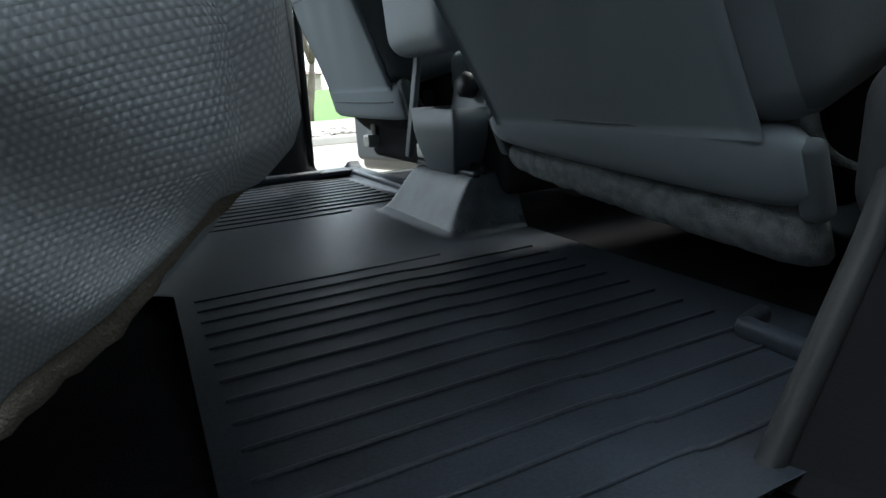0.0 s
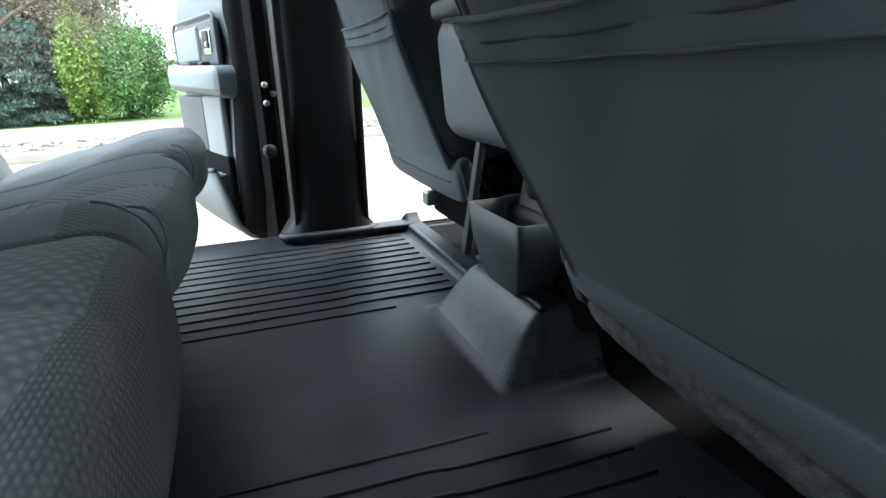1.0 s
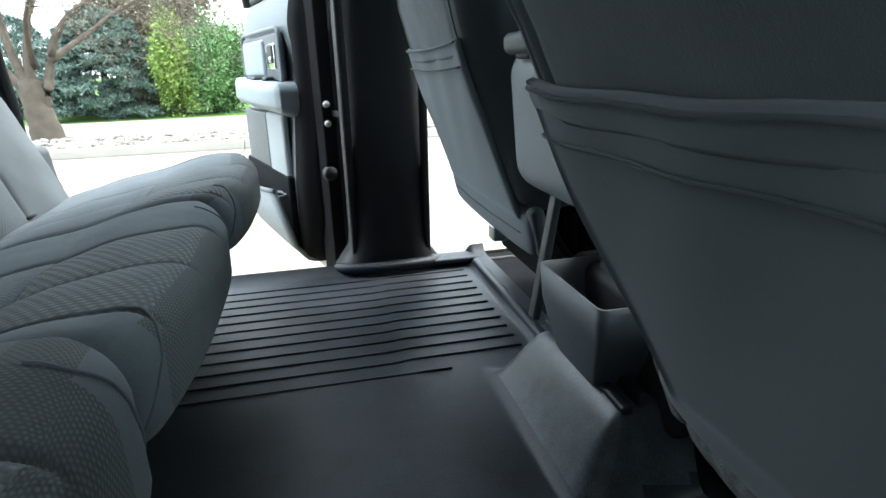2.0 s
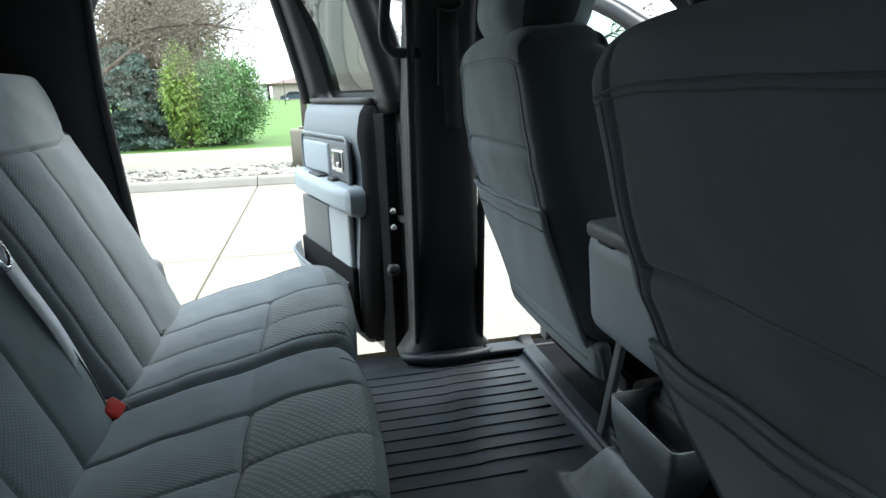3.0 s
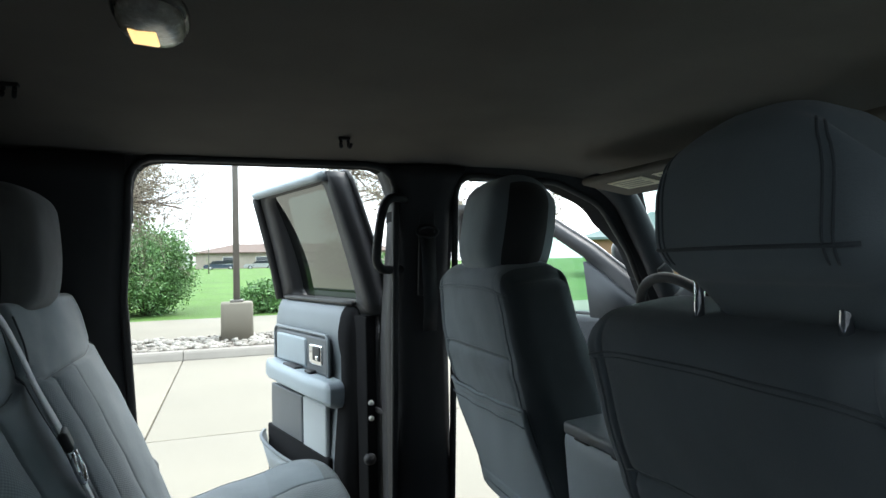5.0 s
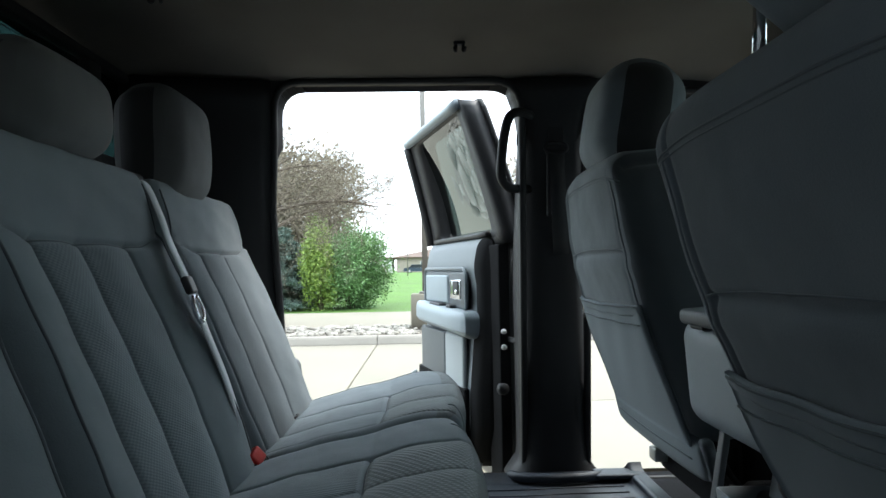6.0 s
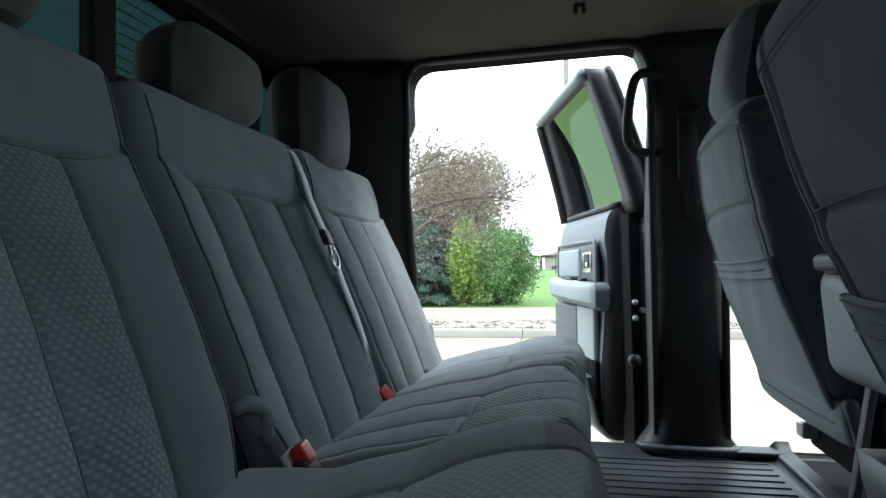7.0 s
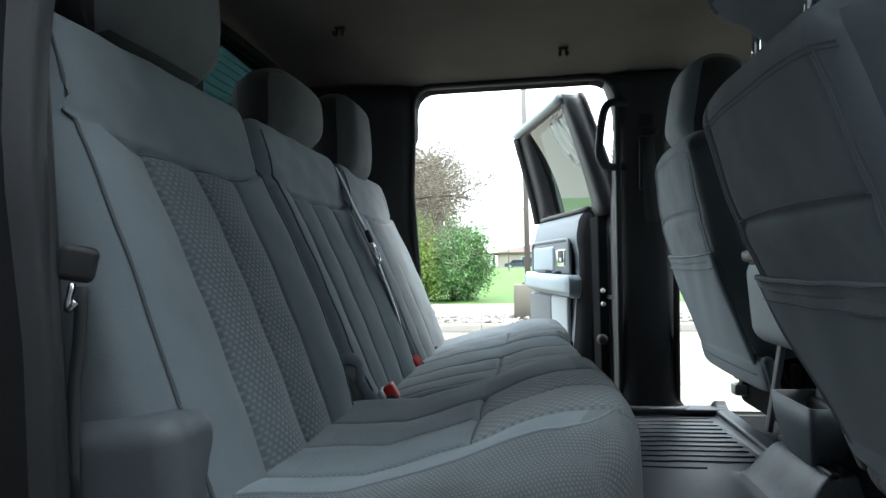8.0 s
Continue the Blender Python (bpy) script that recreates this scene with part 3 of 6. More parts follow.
def rear_backrest(y0, y1, seams, insert, label, weave, pinch, slim=0.0):
    width, mid = y1 - y0 - 0.006, (y0 + y1) / 2
    thing = holder("bench_seat_back", pose(-0.271, mid, 0.5125, 0, -LEAN, 0), label, "seat back", "rear bench backrests")
    z, place = seat_back(width, [s - mid for s in seams], [s - mid for s in insert], pinch, slim)
    for s in (-1, 1):
        for off in ((0.022,) if s * mid > 0.1 else (0.034,)):
            line = place([(0.0675, s * (width / 2 - off), b) for b in np.linspace(-0.29, 0.30, 30)])
            part("edge_seam", tube(line, 0.0024, 6), cloth_dark, thing, "dark stitched seam")
    for s in seams:
        line = place([(0.0675, s - mid, b) for b in np.linspace(-0.30, 0.133, 40)])
        part("stitch_line", tube(line, 0.0013, 5), cloth_dark, thing)
    line = place([(0.0675, a, 0.138 + 0.055 * max(0.0, (abs(a) - width / 2 + 0.11) / 0.11) ** 1.5) for a in np.linspace(-width / 2 + 0.03, width / 2 - 0.03, 40)])
    part("stitch_line", tube(line, 0.0014, 5), cloth_dark, thing)
    part("cover", z["cover"], cloth, thing)
    part("insert", z["insert"], weave, thing, "woven cloth insert")
    return thing


rear_backrest(-0.80, -0.290, (-0.662, -0.540, -0.428), (-0.662, -0.428), "grey cloth rear backrest with a wide dimpled insert", cloth_dimple, (0.0, 0.070), 0.022)
rear_backrest(-0.290, 0.235, (-0.172, -0.065, 0.075), (-0.172, 0.075), "grey cloth middle rear backrest with fluted insert", cloth_rib, (0.075, 0.03))
rear_backrest(0.235, 0.775, (0.275, 0.40, 0.56), (0.275, 0.56), "grey cloth rear backrest beside the far doorway", cloth_rib, (0.03, 0.0))


def seat_cushion(width, seams, cross, insert, outer, crown=0.0, scoop=0, n=(44, 40, 14)):
    length, thick = 0.46, 0.17

    def deform(box, p, normal):
        x, a, b = box[:, 0], box[:, 1], box[:, 2]
        w = np.clip(normal[:, 2], 0, 1)
        edges = [-width / 2] + list(seams) + [width / 2]
        puff = np.zeros(len(a))
        for e0, e1 in zip(edges[:-1], edges[1:]):
            mid, hw = (e0 + e1) / 2, (e1 - e0) / 2
            puff += np.where((a >= e0) & (a <= e1), 1 - ((a - mid) / hw) ** 2, 0) * min(0.007, hw * 0.09)
        d = puff + 0.012 * (np.abs(a) / (width / 2)) ** 4
        for s in seams:
            d -= (0.0055 if s in (seams[0], seams[-1]) else 0.0022) * bump_at(a, s, 0.004)
        within = (a > insert[0]) & (a < insert[1])
        d -= 0.006 * bump_at(x, cross, 0.005) * within
        d += 0.022 * np.clip((x - cross) / (length / 2 - cross), 0, 1) * np.clip(1.5 - (x - cross) / 0.1, 0, 1)
        d += (0.022 if crown else -0.012) * np.clip((-x - 0.08) / 0.15, 0, 1)
        p[:, 2] += w * d
        p[:, 2] += crown * np.clip(0.3 + b / 0.085, 0, 1) * (1 - np.abs(a / (width / 2)) ** 5 * 0.55) * np.clip((x + 0.08) / 0.24, 0, 1)
        p[:, 2] += np.clip(-b / 0.085, 0, 1) * (-0.006 + (0.092 if crown == 0 else 0.070) * np.clip((x + 0.05) / 0.27, 0, 1) ** 1.8)
        front = np.clip((x - 0.02) / 0.2, 0, 1)
        p[:, 0] -= front * (np.clip((0.05 - b) / 0.1, 0, 1.4) * 0.022 + np.clip((0.0 - b) / 0.085, 0, 1) * 0.012)
        p[:, 0] -= front * 0.05 * np.clip((np.abs(a) - width / 2 + 0.16) / 0.16, 0, 1) ** 2.5 * outer(a)
        p[:, 0] += front * (0.012 * np.cos(a / (width / 2) * 1.5) - (0.017 if crown == 0 else 0.004 + 0.003 * np.clip(-b / 0.085, 0, 1)))
        if scoop:
            end = np.clip(scoop * normal[:, 1], 0, 1)
            p[:, 1] += scoop * end * (0.0035 * np.sin(26 * x + 62 * b + 2.0 * np.sin(9 * x)) * np.exp(-((x - 0.10) / 0.13) ** 2) + 0.002 * np.sin(41 * x - 30 * b))
        p[:, 2] += w * 0.0012 * np.sin(a * 39 + x * 23) * np.sin(x * 37 - a * 13)
        p[:, 0] += normal[:, 0].clip(0, 1) * 0.0025 * np.sin(a * 70 + 8 * b) * np.clip(-b * 20, 0, 1)
        return p

    def zones(c, axis):
        top = (axis == 2) & (c[:, 2] > 0) & (c[:, 1] > insert[0]) & (c[:, 1] < insert[1]) & (c[:, 0] > -length / 2 + 0.06) & (c[:, 0] < length / 2 - 0.045)
        inner_side = scoop * c[:, 1] > -width / 2 + 0.085 if scoop else (c[:, 1] > insert[0] - 0.02) & (c[:, 1] < insert[1] + 0.02)
        nose = (axis == 0) & (c[:, 0] > 0) & inner_side | (axis == 1) & (scoop * c[:, 1] > 0) | (axis == 0) & (c[:, 0] > 0) & (c[:, 2] < -0.045) | (axis == 2) & (c[:, 2] > 0) & (scoop * c[:, 1] > width / 2 - 0.030) & (scoop != 0)
        nose |= (scoop != 0) & (axis == 2) & (c[:, 2] > 0) & (c[:, 0] >= length / 2 - 0.045)
        over = (axis == 2) & (c[:, 2] > 0) & (c[:, 1] > insert[0]) & (c[:, 1] < insert[1]) & (c[:, 0] >= length / 2 - 0.045)
        return np.where((top & (c[:, 0] > cross)) | over, "front_insert", np.where(top, "rear_insert", np.where(nose, "nose", "cover")))
    near = lambda s: [s + o for o in (-0.012, -0.008, -0.005, -0.0025, 0, 0.0025, 0.005, 0.008, 0.012)]
    size = (length, width, thick)
    lines = []
    for s in (-1, 1):
        e, m = s * width / 2, s * (width / 2 - 0.082)
        if s == scoop:
            lines.append([(x, e - s * 0.028, thick / 2) for x in np.linspace(-0.22, 0.17, 24)] + [(length / 2 - 0.034, e - s * 0.040, thick / 2), (length / 2 - 0.020, e - s * 0.07, thick / 2), (length / 2 - 0.014, e - s * 0.11, thick / 2)])
        else:
            lines.append([(x, m, thick / 2) for x in np.linspace(length / 2 - 0.03, length / 2 - 0.01, 3)] + [(length / 2, m + s * 0.01 * k, thick / 2 - 0.012 * k) for k in range(1, 8)])
    lines = [on_pad(size, 0.036, deform, line) for line in lines]
    return pad(size, 0.036, n, 4, (near(cross), [v for s in seams for v in near(s)], ()), deform, zones), lines, lambda pts: on_pad(size, 0.036, deform, pts)


def rear_cushion(y0, y1, seams, insert, label, outer=lambda a: 0.3, crown=0.0, scoop=0):
    width, mid = y1 - y0 - 0.006, (y0 + y1) / 2
    thing = holder("rear_seat_cushion", pose(0.136, mid, 0.210, 0, -11, 0), label, "seat cushion", "rear bench cushions")
    z, lines, place = seat_cushion(width, [s - mid for s in seams], 0.046, [s - mid for s in insert], outer, crown, scoop)
    for line in lines:
        part("piping", tube(smooth_path(line, 2), 0.0018, 6), cushion_cloth, thing)
    part("cover", z["cover"], cushion_cloth, thing)
    part("front_insert", z["front_insert"], cushion_dimple, thing, "dimpled woven cloth panel")
    part("nose", z["nose"], cloth_nose, thing, "dimpled woven cloth over the front edge")
    for s in (seams[0], seams[-1]):
        line = place([(x, s - mid, 0.085) for x in np.linspace(-0.21, 0.19, 40)])
        part("stitch_line", tube(line, 0.0013, 5), cloth_dark, thing)
    line = place([(0.046, a, 0.085) for a in np.linspace(insert[0] - mid, insert[1] - mid, 24)])
    part("stitch_line", tube(line, 0.0013, 5), cloth_dark, thing)
    half = width / 2
    if scoop:
        low = [(x, scoop * half, -0.083) for x in np.linspace(-0.20, 0.20, 18)] + [(0.228, scoop * (half - 0.02 - 0.035 * k), -0.083) for k in range(13)]
    else:
        low = [(0.228, (k / 14 - 0.5) * (width - 0.04), -0.083) for k in range(15)]
    hem = smooth_path([tuple(v + (0, 0, 0.001 * math.sin(i * 1.7) - 0.003)) for i, v in enumerate(place(low))], 2)
    part("felt_hem", tube(hem, [0.0075 + 0.001 * math.sin(i * 2.3) for i in range(len(hem))], 8), felt_tan, thing, "frayed tan felt hem")
    part("rear_insert", z["rear_insert"], cushion_rib, thing, "finely ribbed cloth panel")
    return thing


rear_cushion(-0.785, -0.285, (-0.685, -0.56, -0.44), (-0.685, -0.44), "wide grey cloth rear cushion with dimpled front", lambda a: np.where(a < 0, 0.75, 0.3), 0.03, -1)
rear_cushion(-0.285, 0.222, (-0.205, -0.08, 0.065), (-0.205, 0.065), "grey cloth middle rear cushion with ribbed insert")
rear_cushion(0.222, 0.77, (0.27, 0.415, 0.572), (0.27, 0.572), "grey cloth rear cushion beside the far doorway", lambda a: np.where(a > 0, 1.0, 0.3), 0.0, 1)

# bench frame under the cushions
bench = holder("bench_stand", pose(0, 0, 0), "black steel bench stand under the rear cushions", "bench stand")
part("rear_beam", rbox((0.08, 1.48, 0.12), 0.01, (-0.08, 0, 0.045)), plastic_dark, bench)
for y in (-0.5, -0.22, 0.22, 0.5):
    part("leg", rbox((0.16, 0.03, 0.13), 0.008, (-0.02, y, 0.055)), plastic_dark, bench)


def headrest_block(size, r, puff=0.02, chin=0.0, taper=0.10):
    w, d, h = size

    def deform(box, p, normal):
        a, b = box[:, 1] / (w / 2), box[:, 2] / (h / 2)
        p[:, 0] += normal[:, 0] * puff * (1 - a ** 2) * (1 - 0.5 * b ** 2)
        p[:, 1] *= 1 - taper * np.clip(b, 0, 1) ** 2 - 0.06 * np.clip(-b, 0, 1) ** 2
        p[:, 0] -= 0.015 * np.clip(-b, 0, 1) ** 2 * (normal[:, 0] > 0)
        p[:, 1] *= 1 - 3.6 * chin * np.clip(0.5 + box[:, 0] / d, 0, 1)
        p[:, 2] -= 0.95 * chin * np.abs(a) ** 3 * np.clip(b, 0, 1)
        p[:, 2] -= chin * np.clip(-b, 0, 1) ** 2 * np.clip(box[:, 0] / (d / 2) + 0.4, 0, 1.4)
        return p
    place = lambda pts: on_pad((d, w, h), r, deform, pts)
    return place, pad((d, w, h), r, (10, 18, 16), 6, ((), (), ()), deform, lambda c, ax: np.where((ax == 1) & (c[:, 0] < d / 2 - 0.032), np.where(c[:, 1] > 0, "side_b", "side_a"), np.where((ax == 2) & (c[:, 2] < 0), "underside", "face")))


def headrest(name, at, lean, size, r, posts, label, group, face, sides, drop=0.06, spread=0.072, chin=0.0, shift=0.0):
    thing = holder(name, pose(*at, 0, -lean, 0), label, "headrest", group)
    place, z = headrest_block(size, r, 0.02, chin, 0.26 if chin else 0.16)
    if chin:
        w, d, h = size
        for s in (-1, 1):
            for y in (0.040, 0.048):
                part("stitch_line", tube(place([(-d / 2, s * (w / 2 - y), v) for v in np.linspace(-h * 0.44, h * 0.42, 20)]), 0.0014, 5), cloth_dark, thing, "dark double seam")
        part("edge_seam", tube(place([(-d / 2, y, -h / 2 + 0.030) for y in np.linspace(-w * 0.42, w * 0.42, 24)]), 0.0022, 6), cloth_dark, thing)
    part("face", z["face"], face, thing)
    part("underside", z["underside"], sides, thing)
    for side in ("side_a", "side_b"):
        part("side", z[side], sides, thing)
    for s in (-1, 1):
        y = s * spread + shift
        part("post", tube([(0, y, -size[2] / 2 + 0.03), (0, y, -size[2] / 2 - drop)], 0.006, 10), posts, thing, "chrome post")
        part("post_collar", tube([(0, y, -size[2] / 2 - drop - 0.006), (0, y, -size[2] / 2 - drop), (0, y, -size[2] / 2 - drop + 0.004)], [0.020, 0.019, 0.010], 14), plastic_mid, thing)
    return thing


for y, w, z, h in ((-0.538, 0.285, 0.940, 0.255), (-0.032, 0.262, 0.882, 0.176), (0.430, 0.262, 0.909, 0.272)):
    headrest("rear_headrest", (-0.337, y, z), 3, (w, 0.13, h), 0.0585, plastic_dark, "grey cloth headrest on the rear bench", "rear headrests", headrest_cloth, headrest_side_shaded, 0.03)



# ---- front seats ----
def belly(b):
    """How far a front seat's back bows to the rear; b from -1 at its foot to 1 at its top."""
    return 0.029 * np.cos(np.clip(b - 0.12, -1.12, 0.9) * math.pi / 2 / 1.12) ** 1.2


def front_back(width, height, deep, seam, taper=0.17, fall=0.3, bow=0.010):
    """A front seat's back: smooth cloth shell, seen from behind."""
    half = height / 2

    def deform(box, p, normal):
        a, b = box[:, 1] / (width / 2), box[:, 2] / half
        w = np.clip(-normal[:, 0], 0, 1)
        d = bow * (1 - a ** 2) * (1 - 0.4 * b ** 2) + belly(b)
        d -= 0.006 * bump_at(box[:, 2], half - seam, 0.008) * (np.abs(a) < 0.74) - 0.004 * bump_at(box[:, 2], half - seam - 0.03, 0.02)
        d -= 0.0028 * bump_at(np.abs(box[:, 1]), width / 2 - 0.070, 0.0035) - 0.0015 * bump_at(np.abs(box[:, 1]), width / 2 - 0.062, 0.004)
        p[:, 0] -= w * d
        p[:, 0] -= (1 - w) * belly(b) * 0.8
        p[:, 0] += 0.075 * np.clip((0.5 - b) / 1.5, 0, 1) * np.clip(box[:, 0] / (deep / 2), 0, 1)
        p[:, 1] *= (1 - taper * np.clip(b, 0, 1) ** 2.6) * (1 + 0.07 * np.clip(-b, 0, 1) ** 1.3)
        p[:, 2] -= 0.18 * taper * np.abs(a) ** 5 * np.clip(b, 0, 1)
        p[:, 2] -= fall * (box[:, 0] + deep / 2) * np.clip(b, 0, 1) ** 3
        p[:, 0] -= w * 0.002 * np.sin(a * 7 + b * 5) * np.sin(b * 9 - a * 3)
        return p
    near = lambda s, o=(-0.012, -0.007, -0.0035, 0, 0.0035, 0.007, 0.012): [s + v for v in o]
    cuts = ((), near(width / 2 - 0.066) + near(0.066 - width / 2), near(half - seam))
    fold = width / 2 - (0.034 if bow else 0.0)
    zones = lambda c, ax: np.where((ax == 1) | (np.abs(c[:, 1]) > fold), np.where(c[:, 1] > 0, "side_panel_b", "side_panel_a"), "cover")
    size = (deep, width, height)
    return pad(size, 0.050, (8, 24, 36), 6, cuts, deform, zones), lambda pts: on_pad(size, 0.050, deform, pts)


def sheet(a, b, thick, fn, na=24, nb=20):
    """A thin cloth panel over a rectangle: fn(u, v) gives its place for u, v from 0 to 1; thick along -x."""
    verts = [fn(i / na, j / nb) for i in range(na + 1) for j in range(nb + 1)]
    verts += [(x + thick, y, z) for x, y, z in verts]
    m, k = nb + 1, (na + 1) * (nb + 1)
    faces = []
    for i in range(na):
        for j in range(nb):
            q = i * m + j
            faces += [(q, q + m, q + m + 1, q + 1), (k + q, k + q + 1, k + q + m + 1, k + q + m)]
    for i in range(na):
        for j in (0, nb):
            q = i * m + j
            faces.append((q, q + m, k + q + m, k + q))
    for j in range(nb):
        for i in (0, na):
            q = i * m + j
            faces.append((q, q + 1, k + q + 1, k + q))
    return verts, faces


def front_seat(at, lean, width, height, seam, pocket_top, label, skirt_drop, taper, band_drop, bow, sink=0.0):
    """at: the middle of the lower edge of the rear face."""
    deep = 0.168
    thing = holder("front_bucket_chair", pose(*at, 0, -lean, 0), label, "car seat", "front seats")
    z, place = front_back(width, height, deep, seam, taper, 0.6 * math.tan(radians(lean)), bow)
    m = pose(deep / 2, 0, height / 2)
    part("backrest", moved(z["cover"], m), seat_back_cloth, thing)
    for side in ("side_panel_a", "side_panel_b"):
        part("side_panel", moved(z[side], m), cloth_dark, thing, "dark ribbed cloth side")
    def back_line(points):
        """Places on the rear face: y as a share of half the width, z up from the foot."""
        return [Vector(q) + Vector((deep / 2, 0, height / 2)) for q in place([(-deep / 2, a * width / 2, zz - height / 2) for a, zz in points])]
    for k, zz in enumerate((height - 0.050, height - 0.057)):
        part("stitch_line", tube(back_line([(a, zz - 0.012 * abs(a) ** 4) for a in np.linspace(-0.93, 0.93, 36)]), 0.0018 - 0.0006 * k, 5), seam_thread, thing, "stitched seam")
    part("stitch_line", tube(back_line([(a, height - seam + 0.012 * (1 - a * a)) for a in np.linspace(-0.76, 0.76, 30)]), 0.0015, 5), seam_thread, thing, "sunk seam")
    for s in (-1, 1):
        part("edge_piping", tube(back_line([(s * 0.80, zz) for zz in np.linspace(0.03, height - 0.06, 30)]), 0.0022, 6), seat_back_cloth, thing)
    # map pocket with its elastic hem
    w = width * 0.86
    top = pocket_top

    def pocket(u, v):
        y = (u - 0.5) * w
        zz = 0.002 + v * (top - 0.002)
        return (-float(belly(2 * zz / height - 1)) - 0.0085 - bow * math.sin(math.pi * u) ** 0.6 * (0.4 + 0.6 * v) - 0.002 * math.sin(u * 21 + v * 9) * v - 0.003 * math.sin(u * 6 + 3 * v) * v, y * (1 + 0.02 * (1 - v)), zz + 0.006 * v * (2 * abs(u - 0.5)) ** 2)
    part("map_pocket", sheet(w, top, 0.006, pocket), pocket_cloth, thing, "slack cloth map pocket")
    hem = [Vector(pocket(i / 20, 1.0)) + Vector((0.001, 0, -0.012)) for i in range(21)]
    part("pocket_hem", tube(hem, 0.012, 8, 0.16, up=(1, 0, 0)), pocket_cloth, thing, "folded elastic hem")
    for drop in (0.003, 0.040):
        line = [Vector(pocket(0.02 + 0.96 * i / 30, 1.0 - drop / top)) + Vector((-0.0035, 0, 0)) for i in range(31)]
        part("hem_stitch", tube(line, 0.0017, 5), seam_thread, thing, "hem stitching")
    def strip(z0, z1, out, wide, wave=0.0, dip=0.0, dip_top=0.0):
        """A padded strip along the seat's foot: a rounded profile carried from side to side, its ends tucked in."""
        rng = np.random.default_rng(7)
        secs = []
        for i in range(33):
            u = i / 32 * 2 - 1
            k = (1 - abs(u) ** 14) ** 0.5 if abs(u) < 1 else 0.25
            low, high = z0 - dip * (1 - u) / 2, z1 - dip_top * (1 - u) / 2
            mid, hh = (low + high) / 2 + rng.normal() * wave, (high - low) / 2 * (0.55 + 0.45 * k) + rng.normal() * wave
            back = 0.006 * u * u
            ring = [(0.022, 0.86), (0.004, 0.98), (-0.35 * out, 0.96), (-0.8 * out, 0.72), (-out, 0.25), (-out, -0.25), (-0.85 * out, -0.70), (-0.4 * out, -0.95), (0.004, -1.0), (0.022, -0.86)]
            secs.append([(x * (0.4 + 0.6 * k) + back, u * wide / 2, mid + hh * q) for x, q in ring])
        return loft(secs)
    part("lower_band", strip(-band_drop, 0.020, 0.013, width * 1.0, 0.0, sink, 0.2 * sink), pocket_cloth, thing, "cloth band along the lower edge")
    for zz in (0.021, -0.024) if band_drop > 0.05 else (0.019,):
        line = [(-0.0125 + 0.006 * u * u + (0.004 if zz > 0 else -0.001), u * width * 0.425, zz - 0.2 * sink * (1 - u) / 2) for u in np.linspace(-1, 1, 25)]
        part("band_seam", tube(line, 0.0022, 5), cloth_dark, thing, "dark seam along the lower band")
    if band_drop < 0.05:
        part("felt_roll", moved(strip(-skirt_drop, -0.040, 0.016, width * 0.99, 0.0012, 1.5 * sink, sink), pose(0.010, 0, 0)), carpet, thing, "worn grey felt roll under the seat back")
    for s in (-1, 1):
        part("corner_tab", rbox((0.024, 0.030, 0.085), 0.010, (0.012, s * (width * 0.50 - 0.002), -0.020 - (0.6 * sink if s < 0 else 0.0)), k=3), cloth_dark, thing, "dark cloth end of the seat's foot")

    def skirt(u, v):
        y = (u - 0.5) * width * 0.97
        return (0.03 + 0.055 * (1 - v) + 0.006 * math.sin(u * 17) * (1 - v) - 0.018 * math.sin(math.pi * v), y, -0.9 * skirt_drop + (0.9 * skirt_drop + 0.012) * v + 0.005 * math.sin(u * 11 + 1) * (1 - v))
    part("carpet_skirt", sheet(1, 1, 0.012, skirt, 40, 8), carpet if band_drop < 0.05 else carpet_dark, thing, "frayed felt skirt")
    # cushion, frame and rails ahead of the back
    part("cushion", rbox((0.50, width, 0.14), 0.045, (0.36, 0, 0.06), (0, lean - 6, 0), 3, (6, 6, 2)), cloth, thing)
    # block added to stand in for the dark space below the seat
    part("seat_riser", rbox((0.46, width * 0.90, at[2] - 0.03), 0.02, (0.31, 0, -at[2] / 2 - 0.02), (0, lean, 0)), carpet_dark, thing, "black carpeted riser under the seat")
    part("seat_frame", rbox((0.42, width * 0.86, 0.06), 0.012, (0.32, 0, -0.045), (0, lean, 0)), plastic_dark, thing)
    for s in (-1, 1):
        part("rail", rbox((0.50, 0.045, 0.035), 0.006, (0.28, s * width * 0.36, -at[2] + 0.05), (0, lean, 0)), steel, thing)
        part("rail_leg", rbox((0.05, 0.04, 0.14), 0.006, (0.10, s * width * 0.36, -0.10), (0, lean, 0)), plastic_dark, thing)
    return thing


front_seat((0.786, 0.450, 0.262), 13.0, 0.535, 0.622, 0.217, 0.290, "grey cloth driver's seat with a slack map pocket", 0.150, 0.17, 0.070, 0.009)
front_seat((0.776, -0.472, 0.205), 22.0, 0.525, 0.652, 0.234, 0.318, "grey cloth passenger seat leaning back, felt roll below", 0.090, 0.10, 0.034, 0.0, 0.044)
headrest("front_headrest", (0.742, 0.408, 0.952), -10, (0.28, 0.16, 0.265), 0.075, chrome, "grey cloth headrest on the driver's seat", "front headrests", cloth, headrest_side_shaded, 0.015)
headrest("front_headrest", (0.574, -0.558, 0.930), -4, (0.272, 0.13, 0.164), 0.042, chrome, "grey cloth headrest raised on chrome posts", "front headrests", cloth, cloth, 0.062, 0.084, 0.060, 0.032)

